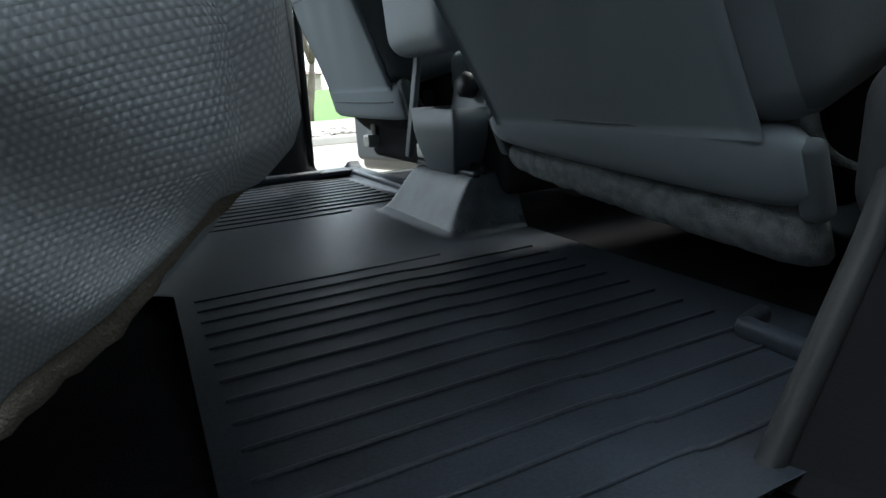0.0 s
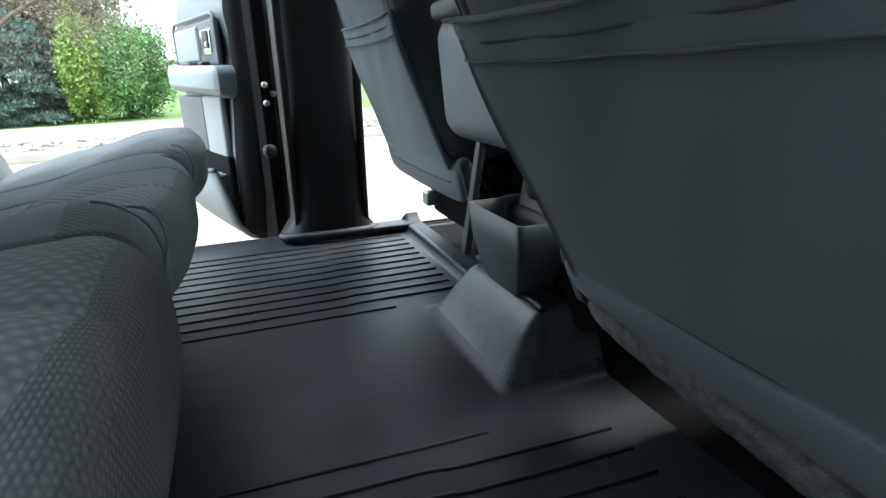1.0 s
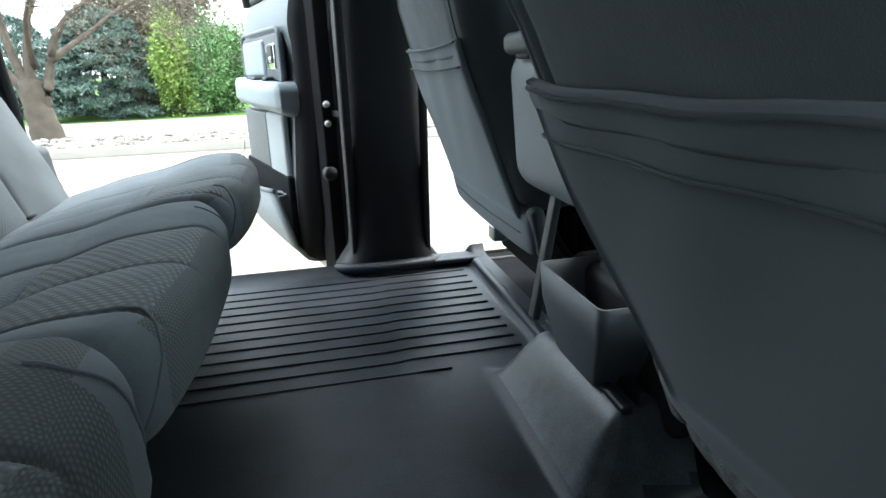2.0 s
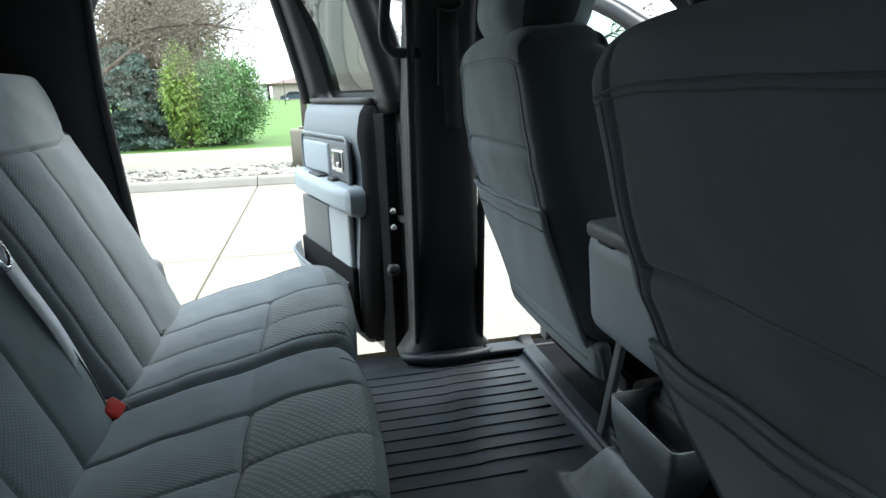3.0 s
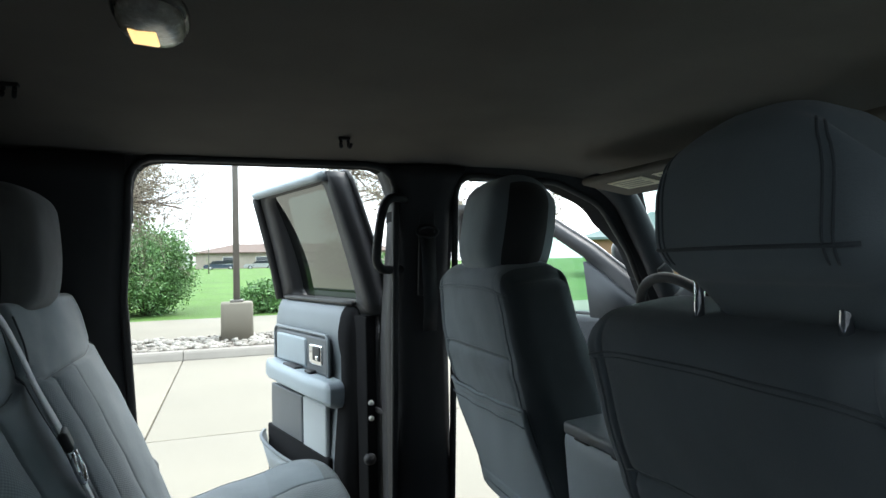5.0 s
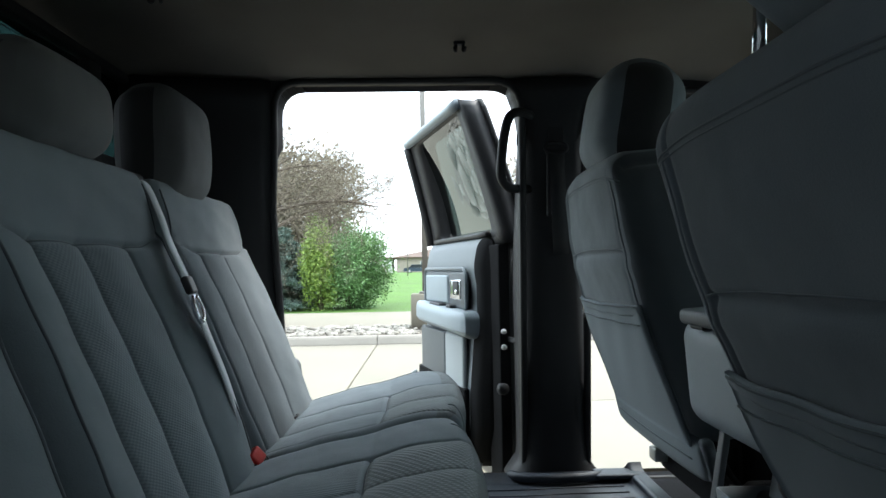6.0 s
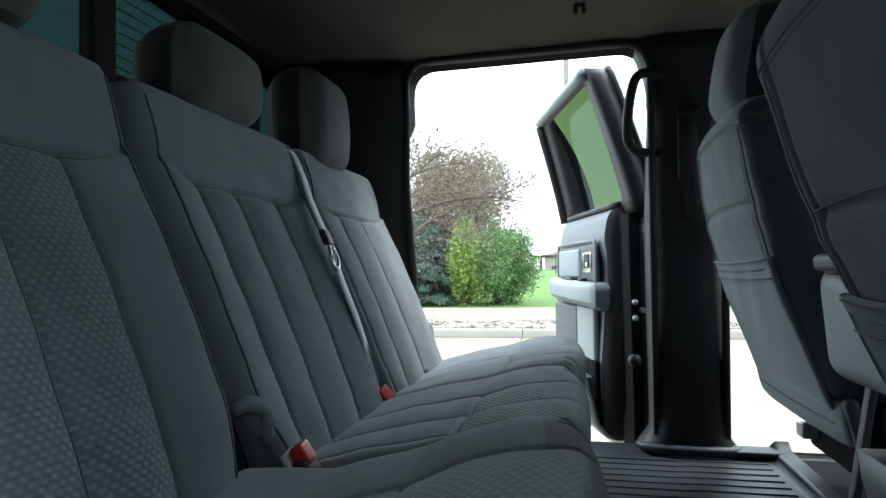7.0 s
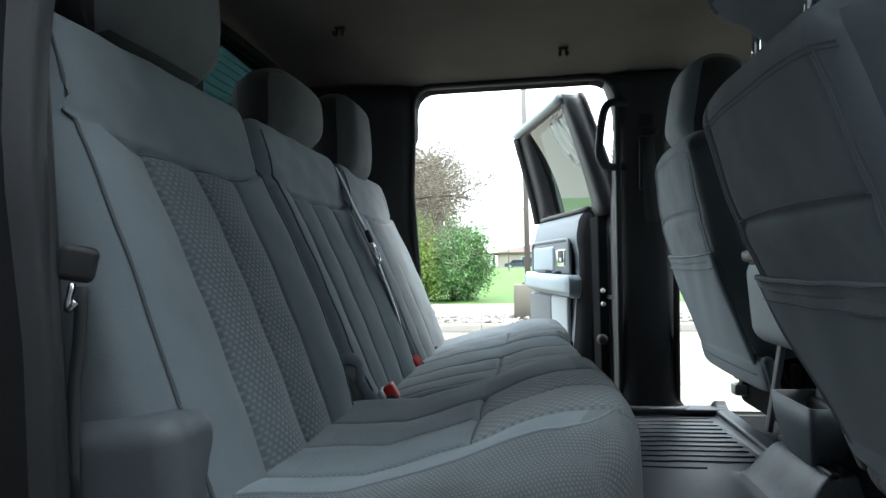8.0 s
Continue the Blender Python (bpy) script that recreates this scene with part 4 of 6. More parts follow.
# centre seat folded up as a console
console = holder("centre_console_seat", pose(0.80, 0.01, 0), "grey folded-up centre seat with a storage bin below", "console")
part("back_block", rbox((0.115, 0.29, 0.205), 0.045, (0.0, 0.02, 0.43), (0, -4, 0), 4, (4, 8, 8)), plastic_light, console, "pale grey padded back")
part("lid", rbox((0.16, 0.25, 0.028), 0.010, (0.0, -0.015, 0.534), (0, -4, 0)), plastic_mid, console, "grey lid edge")
for y in (0.055, -0.07):
    part("hinge", rbox((0.02, 0.05, 0.018), 0.004, (-0.062, y, 0.518)), plastic_dark, console)
for y in (0.125,):
    part("bracket", rbox((0.012, 0.022, 0.24), 0.003, (-0.005, y, 0.24), (0, 10, 0)), plastic_mid, console)
part("seat_pan", rbox((0.36, 0.26, 0.10), 0.03, (0.26, 0, 0.29), k=3), cloth, console)
part("base", rbox((0.40, 0.30, 0.16), 0.02, (0.24, 0, 0.14), k=3), plastic_dark, console)


def storage_bin():
    """An open-topped moulded bin, wider at its mouth."""
    secs = []
    for z, g, h in ((0.096, 0.60, 0.55), (0.11, 0.72, 0.66), (0.145, 0.86, 0.84), (0.18, 0.96, 0.97), (0.226, 1.0, 1.0)):
        secs.append([(0.018 + x * g, y * h - 0.0065, z) for x, y in round_corners([(-0.050, -0.0985), (0.050, -0.0985), (0.050, 0.0985), (-0.050, 0.0985)], 0.012, 3)])
    inner = [[(0.018 + (x - 0.018) * 0.93, y * 0.965, max(z, 0.11)) for x, y, z in s] for s in secs[::-1]]
    return loft(secs + inner)


part("storage_bin", storage_bin(), plastic_bin, console, "grey open storage bin")
part("outlet_plate", rbox((0.018, 0.15, 0.15), 0.008, (0.058, -0.004, 0.205), (0, 12, 0), 3), plastic_bin, console)
part("power_outlet", tube([(0.058, -0.022, 0.262), (0.036, -0.022, 0.268), (0.028, -0.022, 0.270)], [0.023, 0.025, 0.017], 14), plastic_dark, console, "black round power outlet cap")


# ---- floor mat ----
mat_thing = holder("floor_mat", pose(0, 0, 0), "black ribbed rubber floor mat with a raised tunnel hump", "floor mat")


def eased(v):
    v = max(0.0, min(1.0, v))
    return v * v * (3 - 2 * v)


def mat_sheet():
    xs = np.concatenate([[0.262, 0.27, 0.285], np.linspace(0.30, 0.62, 8), np.linspace(0.64, 0.88, 41)])
    ysn = np.linspace(-0.862, 0.80, 249)

    def height(x, y):
        edge = max(0.0, (y - 0.755) / 0.045)
        z = 0.004 + 0.02 * min(1, edge) ** 2
        top, side = (x - 0.705) / 0.092, (0.203 - abs(y - 0.025 + 0.25 * max(0, x - 0.70)) - 0.35 * max(0, x - 0.70)) / 0.055
        z += 0.102 * eased(top) * eased(side)
        z += 0.022 * max(0, min(1, (x - 0.825) / 0.02)) * (y > 0.2)
        return z
    n, m = len(xs), len(ysn)
    rear = lambda y: 0.262 - 0.12 * max(0.0, min(1.0, (y + 0.18) / 0.1))
    verts = [(x if x > 0.29 else rear(y) + x - 0.262, y, height(x, y)) for x in xs for y in ysn]
    faces = [(i * m + j, (i + 1) * m + j, (i + 1) * m + j + 1, i * m + j + 1) for i in range(n - 1) for j in range(m - 1)]
    return verts, faces


mat_verts, mat_faces = mat_sheet()
# the raised hump faces get a paler rubber than the flat sheet
for name, high, material, label in (("sheet", False, rubber, ""), ("tunnel_hump", True, rubber_pale, "scuffed paler rubber over the tunnel hump")):
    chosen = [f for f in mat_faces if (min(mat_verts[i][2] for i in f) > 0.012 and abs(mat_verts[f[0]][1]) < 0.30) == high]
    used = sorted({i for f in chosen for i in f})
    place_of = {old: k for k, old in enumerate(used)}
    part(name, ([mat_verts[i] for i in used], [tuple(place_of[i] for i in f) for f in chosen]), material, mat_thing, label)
for sign in (-1, 1):
    for i in range(12 if sign > 0 else 14):
        y = sign * (0.225 + 0.0445 * i)
        x1 = 0.70 if i > 0 else 0.66
        x0 = 0.285 if sign < 0 else 0.165
        pts = [(x0, y, 0.0035), (0.32, y, 0.0044), (0.56, y, 0.0048), (0.60, y + 0.006 * sign, 0.0048), (x1 + 0.105, y + 0.008 * sign, 0.0048)] if i > 0 else [(x0, y, 0.0035), (x1, y, 0.0044)]
        part("rib", tube(smooth_path(pts, 3), 0.0026, 6), rubber, mat_thing)
part("hump_lip", rbox((0.016, 0.272, 0.012), 0.005, (0.800, 0.012, 0.107), (0, 0, -2)), rubber, mat_thing, "raised rubber lip on the tunnel hump")
part("hump_lip", rbox((0.012, 0.250, 0.020), 0.005, (0.822, 0.010, 0.112), (0, 0, -2)), rubber, mat_thing)
part("front_rim", rbox((0.022, 0.55, 0.03), 0.008, (0.845, 0.47, 0.012)), rubber, mat_thing)
part("corner_lip", rbox((0.022, 0.10, 0.022), 0.008, (0.778, -0.735, 0.012), (0, 0, -4)), rubber, mat_thing)
part("corner_lip", rbox((0.055, 0.018, 0.020), 0.007, (0.806, -0.684, 0.012), (0, 0, 14)), rubber, mat_thing)
part("post_cup", tube(smooth_path([(0.495, 0.805, 0.016), (0.525, 0.770, 0.020), (0.59, 0.750, 0.022), (0.67, 0.750, 0.022), (0.735, 0.766, 0.020), (0.765, 0.80, 0.016)], 5), 0.014, 10), rubber, mat_thing, "raised rubber rim round the post")
part("corner_tab", rbox((0.13, 0.055, 0.014), 0.006, (0.80, 0.775, 0.022), (4, 0, 0), 3), rubber, mat_thing)


# ---- the open rear door (local: x along the door from its hinge, y towards the cab's inside) ----
def lean_in(z):
    """How far the door's upper part leans in above its belt line."""
    return 0.0 if z < 0.72 else 0.13 * ((z - 0.72) / 0.45) ** 1.15


def ring_frame(outer, inner, y0, y1, lean=lean_in):
    """A window frame between two outlines (x, z) of as many points, with depth from y0 to y1."""
    n = len(outer)
    secs = []
    for y, line in ((y0, outer), (y1, outer), (y1, inner), (y0, inner)):
        secs.append([(x, y + lean(z), z) for x, z in line])
    verts = [v for s in secs for v in s]
    faces = []
    for k in range(4):
        for i in range(n):
            j = (i + 1) % n
            a, b = k * n, ((k + 1) % 4) * n
            faces.append((a + i, a + j, b + j, b + i))
    return verts, faces


def fine_outline(pts, r, steps=6, cut=0.05):
    """Rounded outline with its long edges cut up."""
    line = round_corners(pts, r, steps)
    out = []
    for p, q in zip(line, line[1:] + line[:1]):
        m = max(1, int(math.dist(p, q) / cut))
        out += [(p[0] + (q[0] - p[0]) * i / m, p[1] + (q[1] - p[1]) * i / m) for i in range(m)]
    return out


def resampled(line, n):
    """n points at even steps round a closed line, from its first point."""
    pts = line + line[:1]
    acc = [0.0]
    for p, q in zip(pts, pts[1:]):
        acc.append(acc[-1] + math.dist(p, q))
    out, k = [], 0
    for i in range(n):
        s = acc[-1] * i / n
        while acc[k + 1] < s:
            k += 1
        t = (s - acc[k]) / max(1e-9, acc[k + 1] - acc[k])
        out.append((pts[k][0] + (pts[k + 1][0] - pts[k][0]) * t, pts[k][1] + (pts[k + 1][1] - pts[k][1]) * t))
    return out


def pane(outline, y, lean=lean_in, rows=14):
    """A glass pane that follows the lean of its frame."""
    zs = [p[1] for p in outline]
    lo, hi = min(zs) + 1e-4, max(zs) - 1e-4
    verts, faces = [], []
    for i in range(rows + 1):
        z = lo + (hi - lo) * i / rows
        xs = crossings(outline, z)
        verts += [(xs[0] + (xs[-1] - xs[0]) * k / 6, y + lean(z), z) for k in range(7)]
    for i in range(rows):
        for k in range(6):
            a = i * 7 + k
            faces.append((a, a + 1, a + 8, a + 7))
    return verts, faces


def open_bin(u0, u1, z0, z1, y0, y1, thick=0.008):
    """A door pocket: open at the top, its front wall dipping towards the hinge."""
    secs = []
    for t in np.linspace(0, 1, 13):
        u = u0 + (u1 - u0) * t
        top = z1 - 0.018 * math.sin(math.pi * t)
        bulge = y1 - 0.05 * max(0.0, 2 * t - 1) ** 6 - 0.012 * max(0.0, 1 - 2 * t) ** 6
        secs.append([(u, y0, z0 + 0.02), (u, y0 + 0.01, z0), (u, y0 + 0.3 * (bulge - y0), z0 + 0.008), (u, y0 + 0.6 * (bulge - y0), z0 + 0.05), (u, bulge + 0.004, top), (u, bulge + 0.004 - thick, top),
                     (u, y0 + 0.6 * (bulge - y0) - thick, z0 + 0.055), (u, y0 + 0.25 * (bulge - y0), z0 + 0.025), (u, y0 + 0.012, z0 + 0.02)])
    return loft(secs)


def loop_box(u, z, hu, hz, r, y):
    """A rounded rectangle of places in the door's plane."""
    return [(u + s * (hu - r) + r * math.cos(a), y, z + q * (hz - r) + r * math.sin(a))
            for s, q, a0 in ((1, 1, 0), (-1, 1, 90), (-1, -1, 180), (1, -1, 270)) for a in np.radians(np.linspace(a0, a0 + 90, 6))]


def rear_door(m, label):
    door = holder("rear_door", m, label, "car door", kind="structure")
    part("shell", rbox((0.84, 0.11, 0.86), 0.03, (0.42, -0.085, 0.30), k=3, n=(4, 1, 4)), paint_dark, door, "dark painted steel shell")
    part("lower_skin", rbox((0.82, 0.105, 0.13), 0.03, (0.42, -0.088, -0.075), k=3), paint_gold, door, "gold painted lower edge")

    def bulge(box, p, normal):
        w = np.clip(normal[:, 1], 0, 1)
        z, x = box[:, 2], box[:, 0]
        p[:, 1] += w * (0.022 * np.clip((0.10 - z) / 0.25, 0, 1) - 0.018 * bump_at(z, 0.18, 0.06) * (np.abs(x) < 0.30))
        p[:, 1] -= 0.02 * np.clip((z - 0.30) / 0.1, 0, 1) * w
        p[:, 1] -= 0.022 * np.clip((np.abs(x) - 0.29) / 0.08, 0, 1) ** 2 * w
        low = np.clip((-0.24 - z) / 0.15, 0, 1)
        p[:, 0] += 0.06 * low * np.clip(-x / 0.35, 0, 1)
        return p
    z = pad((0.73, 0.115, 0.785), 0.040, (30, 2, 30), 4, ((), (), ()), bulge, lambda c, ax: np.where((ax == 0) & (c[:, 0] < 0) | (c[:, 0] < -0.288), "edge", "panel"))
    part("inner_panel", moved(z["panel"], pose(0.425, -0.014, 0.335)), vinyl_door, door, "grey vinyl inner panel")
    part("panel_edge", moved(z["edge"], pose(0.425, -0.014, 0.335)), jamb_black, door, "dark return edge of the panel")
    part("recess", rbox((0.50, 0.02, 0.135), 0.028, (0.445, 0.052, 0.545), k=3), plastic_mid, door)
    part("upper_insert", rbox((0.30, 0.02, 0.108), 0.022, (0.520, 0.060, 0.545), k=3), plastic_light, door, "pale grey insert")
    part("recess_rim", tube(loop_box(0.445, 0.545, 0.262, 0.078, 0.030, 0.060), 0.0065, 8, loop=True, up=(0, 1, 0)), vinyl_door, door, "raised vinyl rim round the recess")
    lever = part("release_bezel", rbox((0.112, 0.016, 0.076), 0.012, (0.286, 0.060, 0.546)), chrome, door, "silver release bezel")
    part("release_cup", rbox((0.064, 0.012, 0.052), 0.014, (0.267, 0.0665, 0.553)), plastic_dark, lever, "black cup behind the release")
    part("release_paddle", rbox((0.022, 0.014, 0.018), 0.006, (0.258, 0.069, 0.538)), chrome, lever, "silver release paddle")

    def arm(box, p, normal):
        x = box[:, 0] / 0.32
        p[:, 2] += 0.008 * x
        p[:, 1] -= 0.022 * np.abs(x) ** 4 * np.clip(normal[:, 1], 0, 1)
        p[:, 2] += 0.022 * np.clip(-normal[:, 2], 0, 1) * np.clip(box[:, 1] / 0.05, 0, 1)
        return p
    z = pad((0.625, 0.10, 0.092), 0.028, (16, 4, 4), 4, ((), (), ()), arm, lambda c, ax: np.where(ax >= 0, "a", "a"))
    armrest = part("armrest", moved(z["a"], pose(0.415, 0.068, 0.436)), plastic_light, door, "pale grey moulded armrest")
    part("pull_cup", rbox((0.13, 0.045, 0.012), 0.006, (0.475, 0.072, 0.485), (0, -1, 0)), plastic_dark, armrest)
    part("window_switch", rbox((0.055, 0.028, 0.014), 0.006, (0.315, 0.072, 0.484), (0, -1, 0)), plastic_dark, armrest)
    part("lower_insert", rbox((0.33, 0.02, 0.20), 0.015, (0.555, 0.068, 0.285), k=3), plastic_mid, door, "dark grey lower insert")
    part("lower_panel", rbox((0.205, 0.02, 0.23), 0.012, (0.275, 0.070, 0.272), k=3), cloth_pale, door, "pale cloth lower insert")
    part("map_pocket", open_bin(0.135, 0.765, -0.050, 0.178, 0.02, 0.142, 0.010), vinyl_door, door, "grey moulded door pocket")
    part("pocket_rim", tube([(0.135 + 0.63 * t, 0.142 - 0.05 * max(0.0, 2 * t - 1) ** 6 - 0.012 * max(0.0, 1 - 2 * t) ** 6, 0.179 - 0.018 * math.sin(math.pi * t)) for t in np.linspace(0, 1, 20)], 0.007, 8), plastic_bin, door, "rounded grey rim of the pocket")
    # dark plate put in for the shaded inside of the pocket
    part("pocket_liner", rbox((0.60, 0.020, 0.20), 0.008, (0.45, 0.074, 0.112), k=3), jamb_black, door, "black pocket lining")
    part("cup_ring", tube([(0.225 + 0.042 * math.cos(a), 0.105 + 0.026 * math.sin(a), 0.150) for a in np.linspace(0, 2 * math.pi, 20, False)], 0.006, 6, loop=True), vinyl_door, door)
    part("lock_pin", tube([(0.735, 0.005, 0.715), (0.735, 0.005, 0.745)], 0.005, 8), plastic_dark, door)
    outer = resampled(fine_outline([(-0.025, 0.70), (0.020, 1.178), (0.730, 1.178), (0.815, 0.70)], [0.02, 0.03, 0.035, 0.02]), 96)
    inner = resampled(fine_outline([(0.075, 0.745), (0.080, 1.140), (0.585, 1.140), (0.645, 0.745)], [0.02, 0.025, 0.03, 0.02]), 96)
    frame_ring = part("window_frame", ring_frame(outer, inner, -0.075, -0.005), plastic_dark, door, "black window frame")
    part("header_trim", tube([(x, 0.0 + lean_in(1.162), 1.162) for x in np.linspace(0.04, 0.72, 12)], 0.02, 8, 0.9), plastic_light, frame_ring, "grey trim along the frame's top")
    part("rear_trim", tube([(0.722 + 0.075 * (1.158 - z) / 0.42, 0.0 + lean_in(z), z) for z in np.linspace(1.150, 0.73, 10)], 0.022, 8, 0.9, up=(1, 0, 0)), plastic_dark, frame_ring)
    part("belt_moulding", tube([(x, 0.012, 0.738) for x in np.linspace(0.08, 0.70, 8)], 0.010, 8), rubber_seal, frame_ring)
    part("outer_seal", tube([(x, -0.08 + lean_in(z), z) for x, z in outer], 0.009, 6, loop=True, up=(0, 1, 0)), rubber_seal, frame_ring)
    glass = part("window_pane", pane(inner, -0.045, lambda z: lean_in(z) + 0.09 * (z - 0.945) + 0.33 * (z - 0.945) ** 2), glass_privacy, door, "dark reflective privacy glass")
    glass.visible_shadow = False
    # hinge side
    for z in (0.418, 0.368):
        part("check_bolt", tube([(-0.003, 0.000, z), (-0.016, 0.000, z)], [0.010, 0.007], 10), steel, door, "zinc bolt head")
    part("hinge_face", rbox((0.10, 0.05, 0.80), 0.006, (0.045, -0.012, 0.30)), jamb_black, door, "matte black hinge face")
    part("check_strap", rbox((0.16, 0.012, 0.016), 0.003, (-0.08, -0.02, 0.393)), plastic_dark, door)
    part("striker_boss", tube([(0.002, 0.004, 0.235), (-0.016, 0.004, 0.235)], [0.022, 0.016], 14), plastic_dark, door)
    for z in (0.20, 0.62):
        part("hinge", rbox((0.09, 0.03, 0.07), 0.008, (-0.04, -0.07, z)), paint_dark, door)
    part("door_edge_seal", tube([(0.0, -0.03, z) for z in np.linspace(-0.06, 0.70, 6)], 0.010, 8, up=(1, 0, 0)), rubber_seal, door)
    return door


rear_door(pose(0.504, 0.967, 0, 0, 0, 105.8), "dark rear door standing wide open, grey inner panel")


def front_lean(z):
    return 0.0 if z < 0.64 else 0.11 * ((z - 0.64) / 0.5) ** 1.15


def front_door():
    door = holder("front_door", pose(1.63, 0.955, 0, 0, 0, 109), "dark driver's door standing open, clear green glass", "car door", kind="structure")
    part("shell", rbox((1.10, 0.11, 0.78), 0.03, (0.55, -0.085, 0.24), k=3), paint_dark, door)
    part("inner_panel", rbox((1.02, 0.07, 0.72), 0.03, (0.55, 0.0, 0.27), k=3), plastic_slate, door, "grey vinyl inner panel")
    part("armrest", rbox((0.70, 0.09, 0.08), 0.03, (0.62, 0.055, 0.44), k=3), plastic_light, door)
    part("map_pocket", open_bin(0.12, 0.95, -0.06, 0.14, 0.02, 0.085), plastic_slate, door)
    outer = resampled(fine_outline([(-0.02, 0.62), (-0.01, 0.70), (0.28, 0.925), (0.48, 1.05), (0.66, 1.135), (1.08, 1.165), (1.12, 0.62)], [0.02, 0.05, 0.2, 0.2, 0.12, 0.04, 0.02]), 110)
    inner = resampled(fine_outline([(0.27, 0.64), (0.272, 0.74), (0.285, 0.868), (0.48, 0.995), (0.66, 1.085), (1.03, 1.115), (1.05, 0.64)], [0.01, 0.02, 0.02, 0.1, 0.1, 0.03, 0.02]), 110)
    ring = part("window_frame", ring_frame(outer, inner, -0.075, -0.005, front_lean), plastic_dark, door, "black window frame")
    part("sail_panel", loft([[(x, y + front_lean(z) + 0.3 * min(0, y), z) for x, z in ((0.285, 0.60), (0.285, 0.860), (0.20, 0.805), (0.04, 0.68), (0.0, 0.60))] for y in (-0.02, 0.012, 0.02)]), plastic_slate, ring, "grey triangular mirror cover")
    part("outer_seal", tube([(x, -0.08 + front_lean(z), z) for x, z in outer], 0.010, 6, loop=True, up=(0, 1, 0)), paint_dark, ring)
    glass = part("window_pane", pane(inner, -0.045, front_lean), glass_clear, door, "clear green-tinted glass")
    glass.visible_shadow = False
    mirror = part("mirror_housing", rbox((0.15, 0.20, 0.22), 0.045, (0.215, -0.19, 0.845), (0, 0, 20), 3), paint_dark, door, "black wing mirror housing")
    part("mirror_arm", rbox((0.05, 0.12, 0.05), 0.015, (0.205, -0.11, 0.745)), plastic_dark, mirror)
    return door


front_door()


# ---- front of the cab ----
dash = holder("dashboard", pose(0, 0, 0), "grey moulded dashboard with round white-ringed gauges", "dashboard", kind="structure")
profile = [(1.80, 0.02), (1.62, 0.06), (1.58, 0.42), (1.53, 0.52), (1.52, 0.64), (1.56, 0.72), (1.64, 0.765), (1.80, 0.78)]
part("body", loft([[(x, y, z) for x, z in profile] for y in np.linspace(-0.80, 0.80, 9)]), plastic_slate, dash)
part("gauge_hood", loft([[(x, y, z + 0.035 * math.sin(math.pi * (y - 0.22) / 0.50) ** 0.6) for x, z in ((1.74, 0.70), (1.55, 0.66), (1.525, 0.735), (1.56, 0.765), (1.74, 0.77))] for y in np.linspace(0.221, 0.719, 12)]), plastic_slate, dash)
for y in (0.39, 0.55):
    part("gauge", tube([(1.548, y, 0.70), (1.540, y, 0.702)], [0.052, 0.048], 20), white_plastic, dash, "white round gauge")
    part("gauge_face", tube([(1.541, y, 0.702), (1.537, y, 0.703)], [0.036, 0.034], 20), plastic_dark, dash)
part("firewall", rbox((0.04, 1.75, 0.80), 0.01, (1.82, 0, 0.36)), plastic_dark, dash)

wheel = holder("steering_wheel", pose(1.37, 0.475, 0.645, 0, -27, 0), "dark grey leather steering wheel with switch spokes", "steering wheel")
ring = [(0, 0.19 * math.cos(a), 0.19 * math.sin(a)) for a in np.linspace(0, 2 * math.pi, 48, False)]
part("rim", tube(ring, 0.0155, 10, loop=True, up=(1, 0, 0)), wheel_leather, wheel)
part("hub", rbox((0.06, 0.15, 0.13), 0.03, (0.03, 0, -0.01), k=3), plastic_slate, wheel)
part("badge", tube([(-0.006, 0, 0.0), (-0.010, 0, 0.0)], [0.028, 0.025], 20), chrome, wheel, "plain oval badge")
for s in (-1, 1):
    spoke = part("spoke", rbox((0.025, 0.13, 0.05), 0.012, (0.02, s * 0.12, 0.0), (s * 8, 0, 0), 3), plastic_slate, wheel)
    for k in range(3):
        part("switch", rbox((0.012, 0.026, 0.012), 0.004, (0.006, s * 0.115, -0.016 + 0.016 * k)), plastic_dark, spoke)
part("lower_spoke", rbox((0.025, 0.05, 0.13), 0.012, (0.02, 0, -0.12), k=3), plastic_slate, wheel)
part("column", rbox((0.22, 0.12, 0.12), 0.035, (0.15, 0, -0.01), k=3), plastic_slate, wheel)
part("stalk", tube([(0.07, 0.06, 0.02), (0.06, 0.17, 0.05)], [0.008, 0.012], 10), plastic_dark, wheel)

windscreen = part("windscreen", ([(1.345, -0.70, 1.165), (1.345, 0.70, 1.165), (1.62, 0.80, 0.775), (1.62, -0.80, 0.775)], [(0, 1, 2, 3)]), glass_screen, smooth=False)
tagged(windscreen, "clear sloping windscreen with a small sticker", "windscreen", kind="structure").visible_shadow = False
tagged(part("sticker", rbox((0.05, 0.045, 0.002), 0.0008, (1.372, 0.545, 1.112), (0, 54, 0)), label_ink), "small grey sticker inside the windscreen", "sticker")


def sun_visor(y, label):
    thing = holder("sun_visor", pose(1.150, y, 1.088, 0, 10, 0), label, "sun visor", "sun visors")
    part("board", rbox((0.17, 0.46, 0.022), 0.010, (0, 0, 0), k=3), felt_roof, thing)
    part("rod", tube([(0.07, 0.20, 0.012), (0.07, -0.26, 0.012)], 0.006, 8), plastic_dark, thing)
    for dy, w in ((0.06, 0.15), (-0.12, 0.13)):
        tag = part("warning_label", rbox((0.075, w, 0.002), 0.0008, (-0.02, dy, -0.0125)), paper_label, thing, "cream warning label with unreadable print")
        for k in range(4):
            part("print_bar", rbox((0.006, w * (0.8 - 0.1 * (k % 2)), 0.001), 0.0003, (-0.045 + 0.015 * k, dy, -0.014)), label_ink, tag)


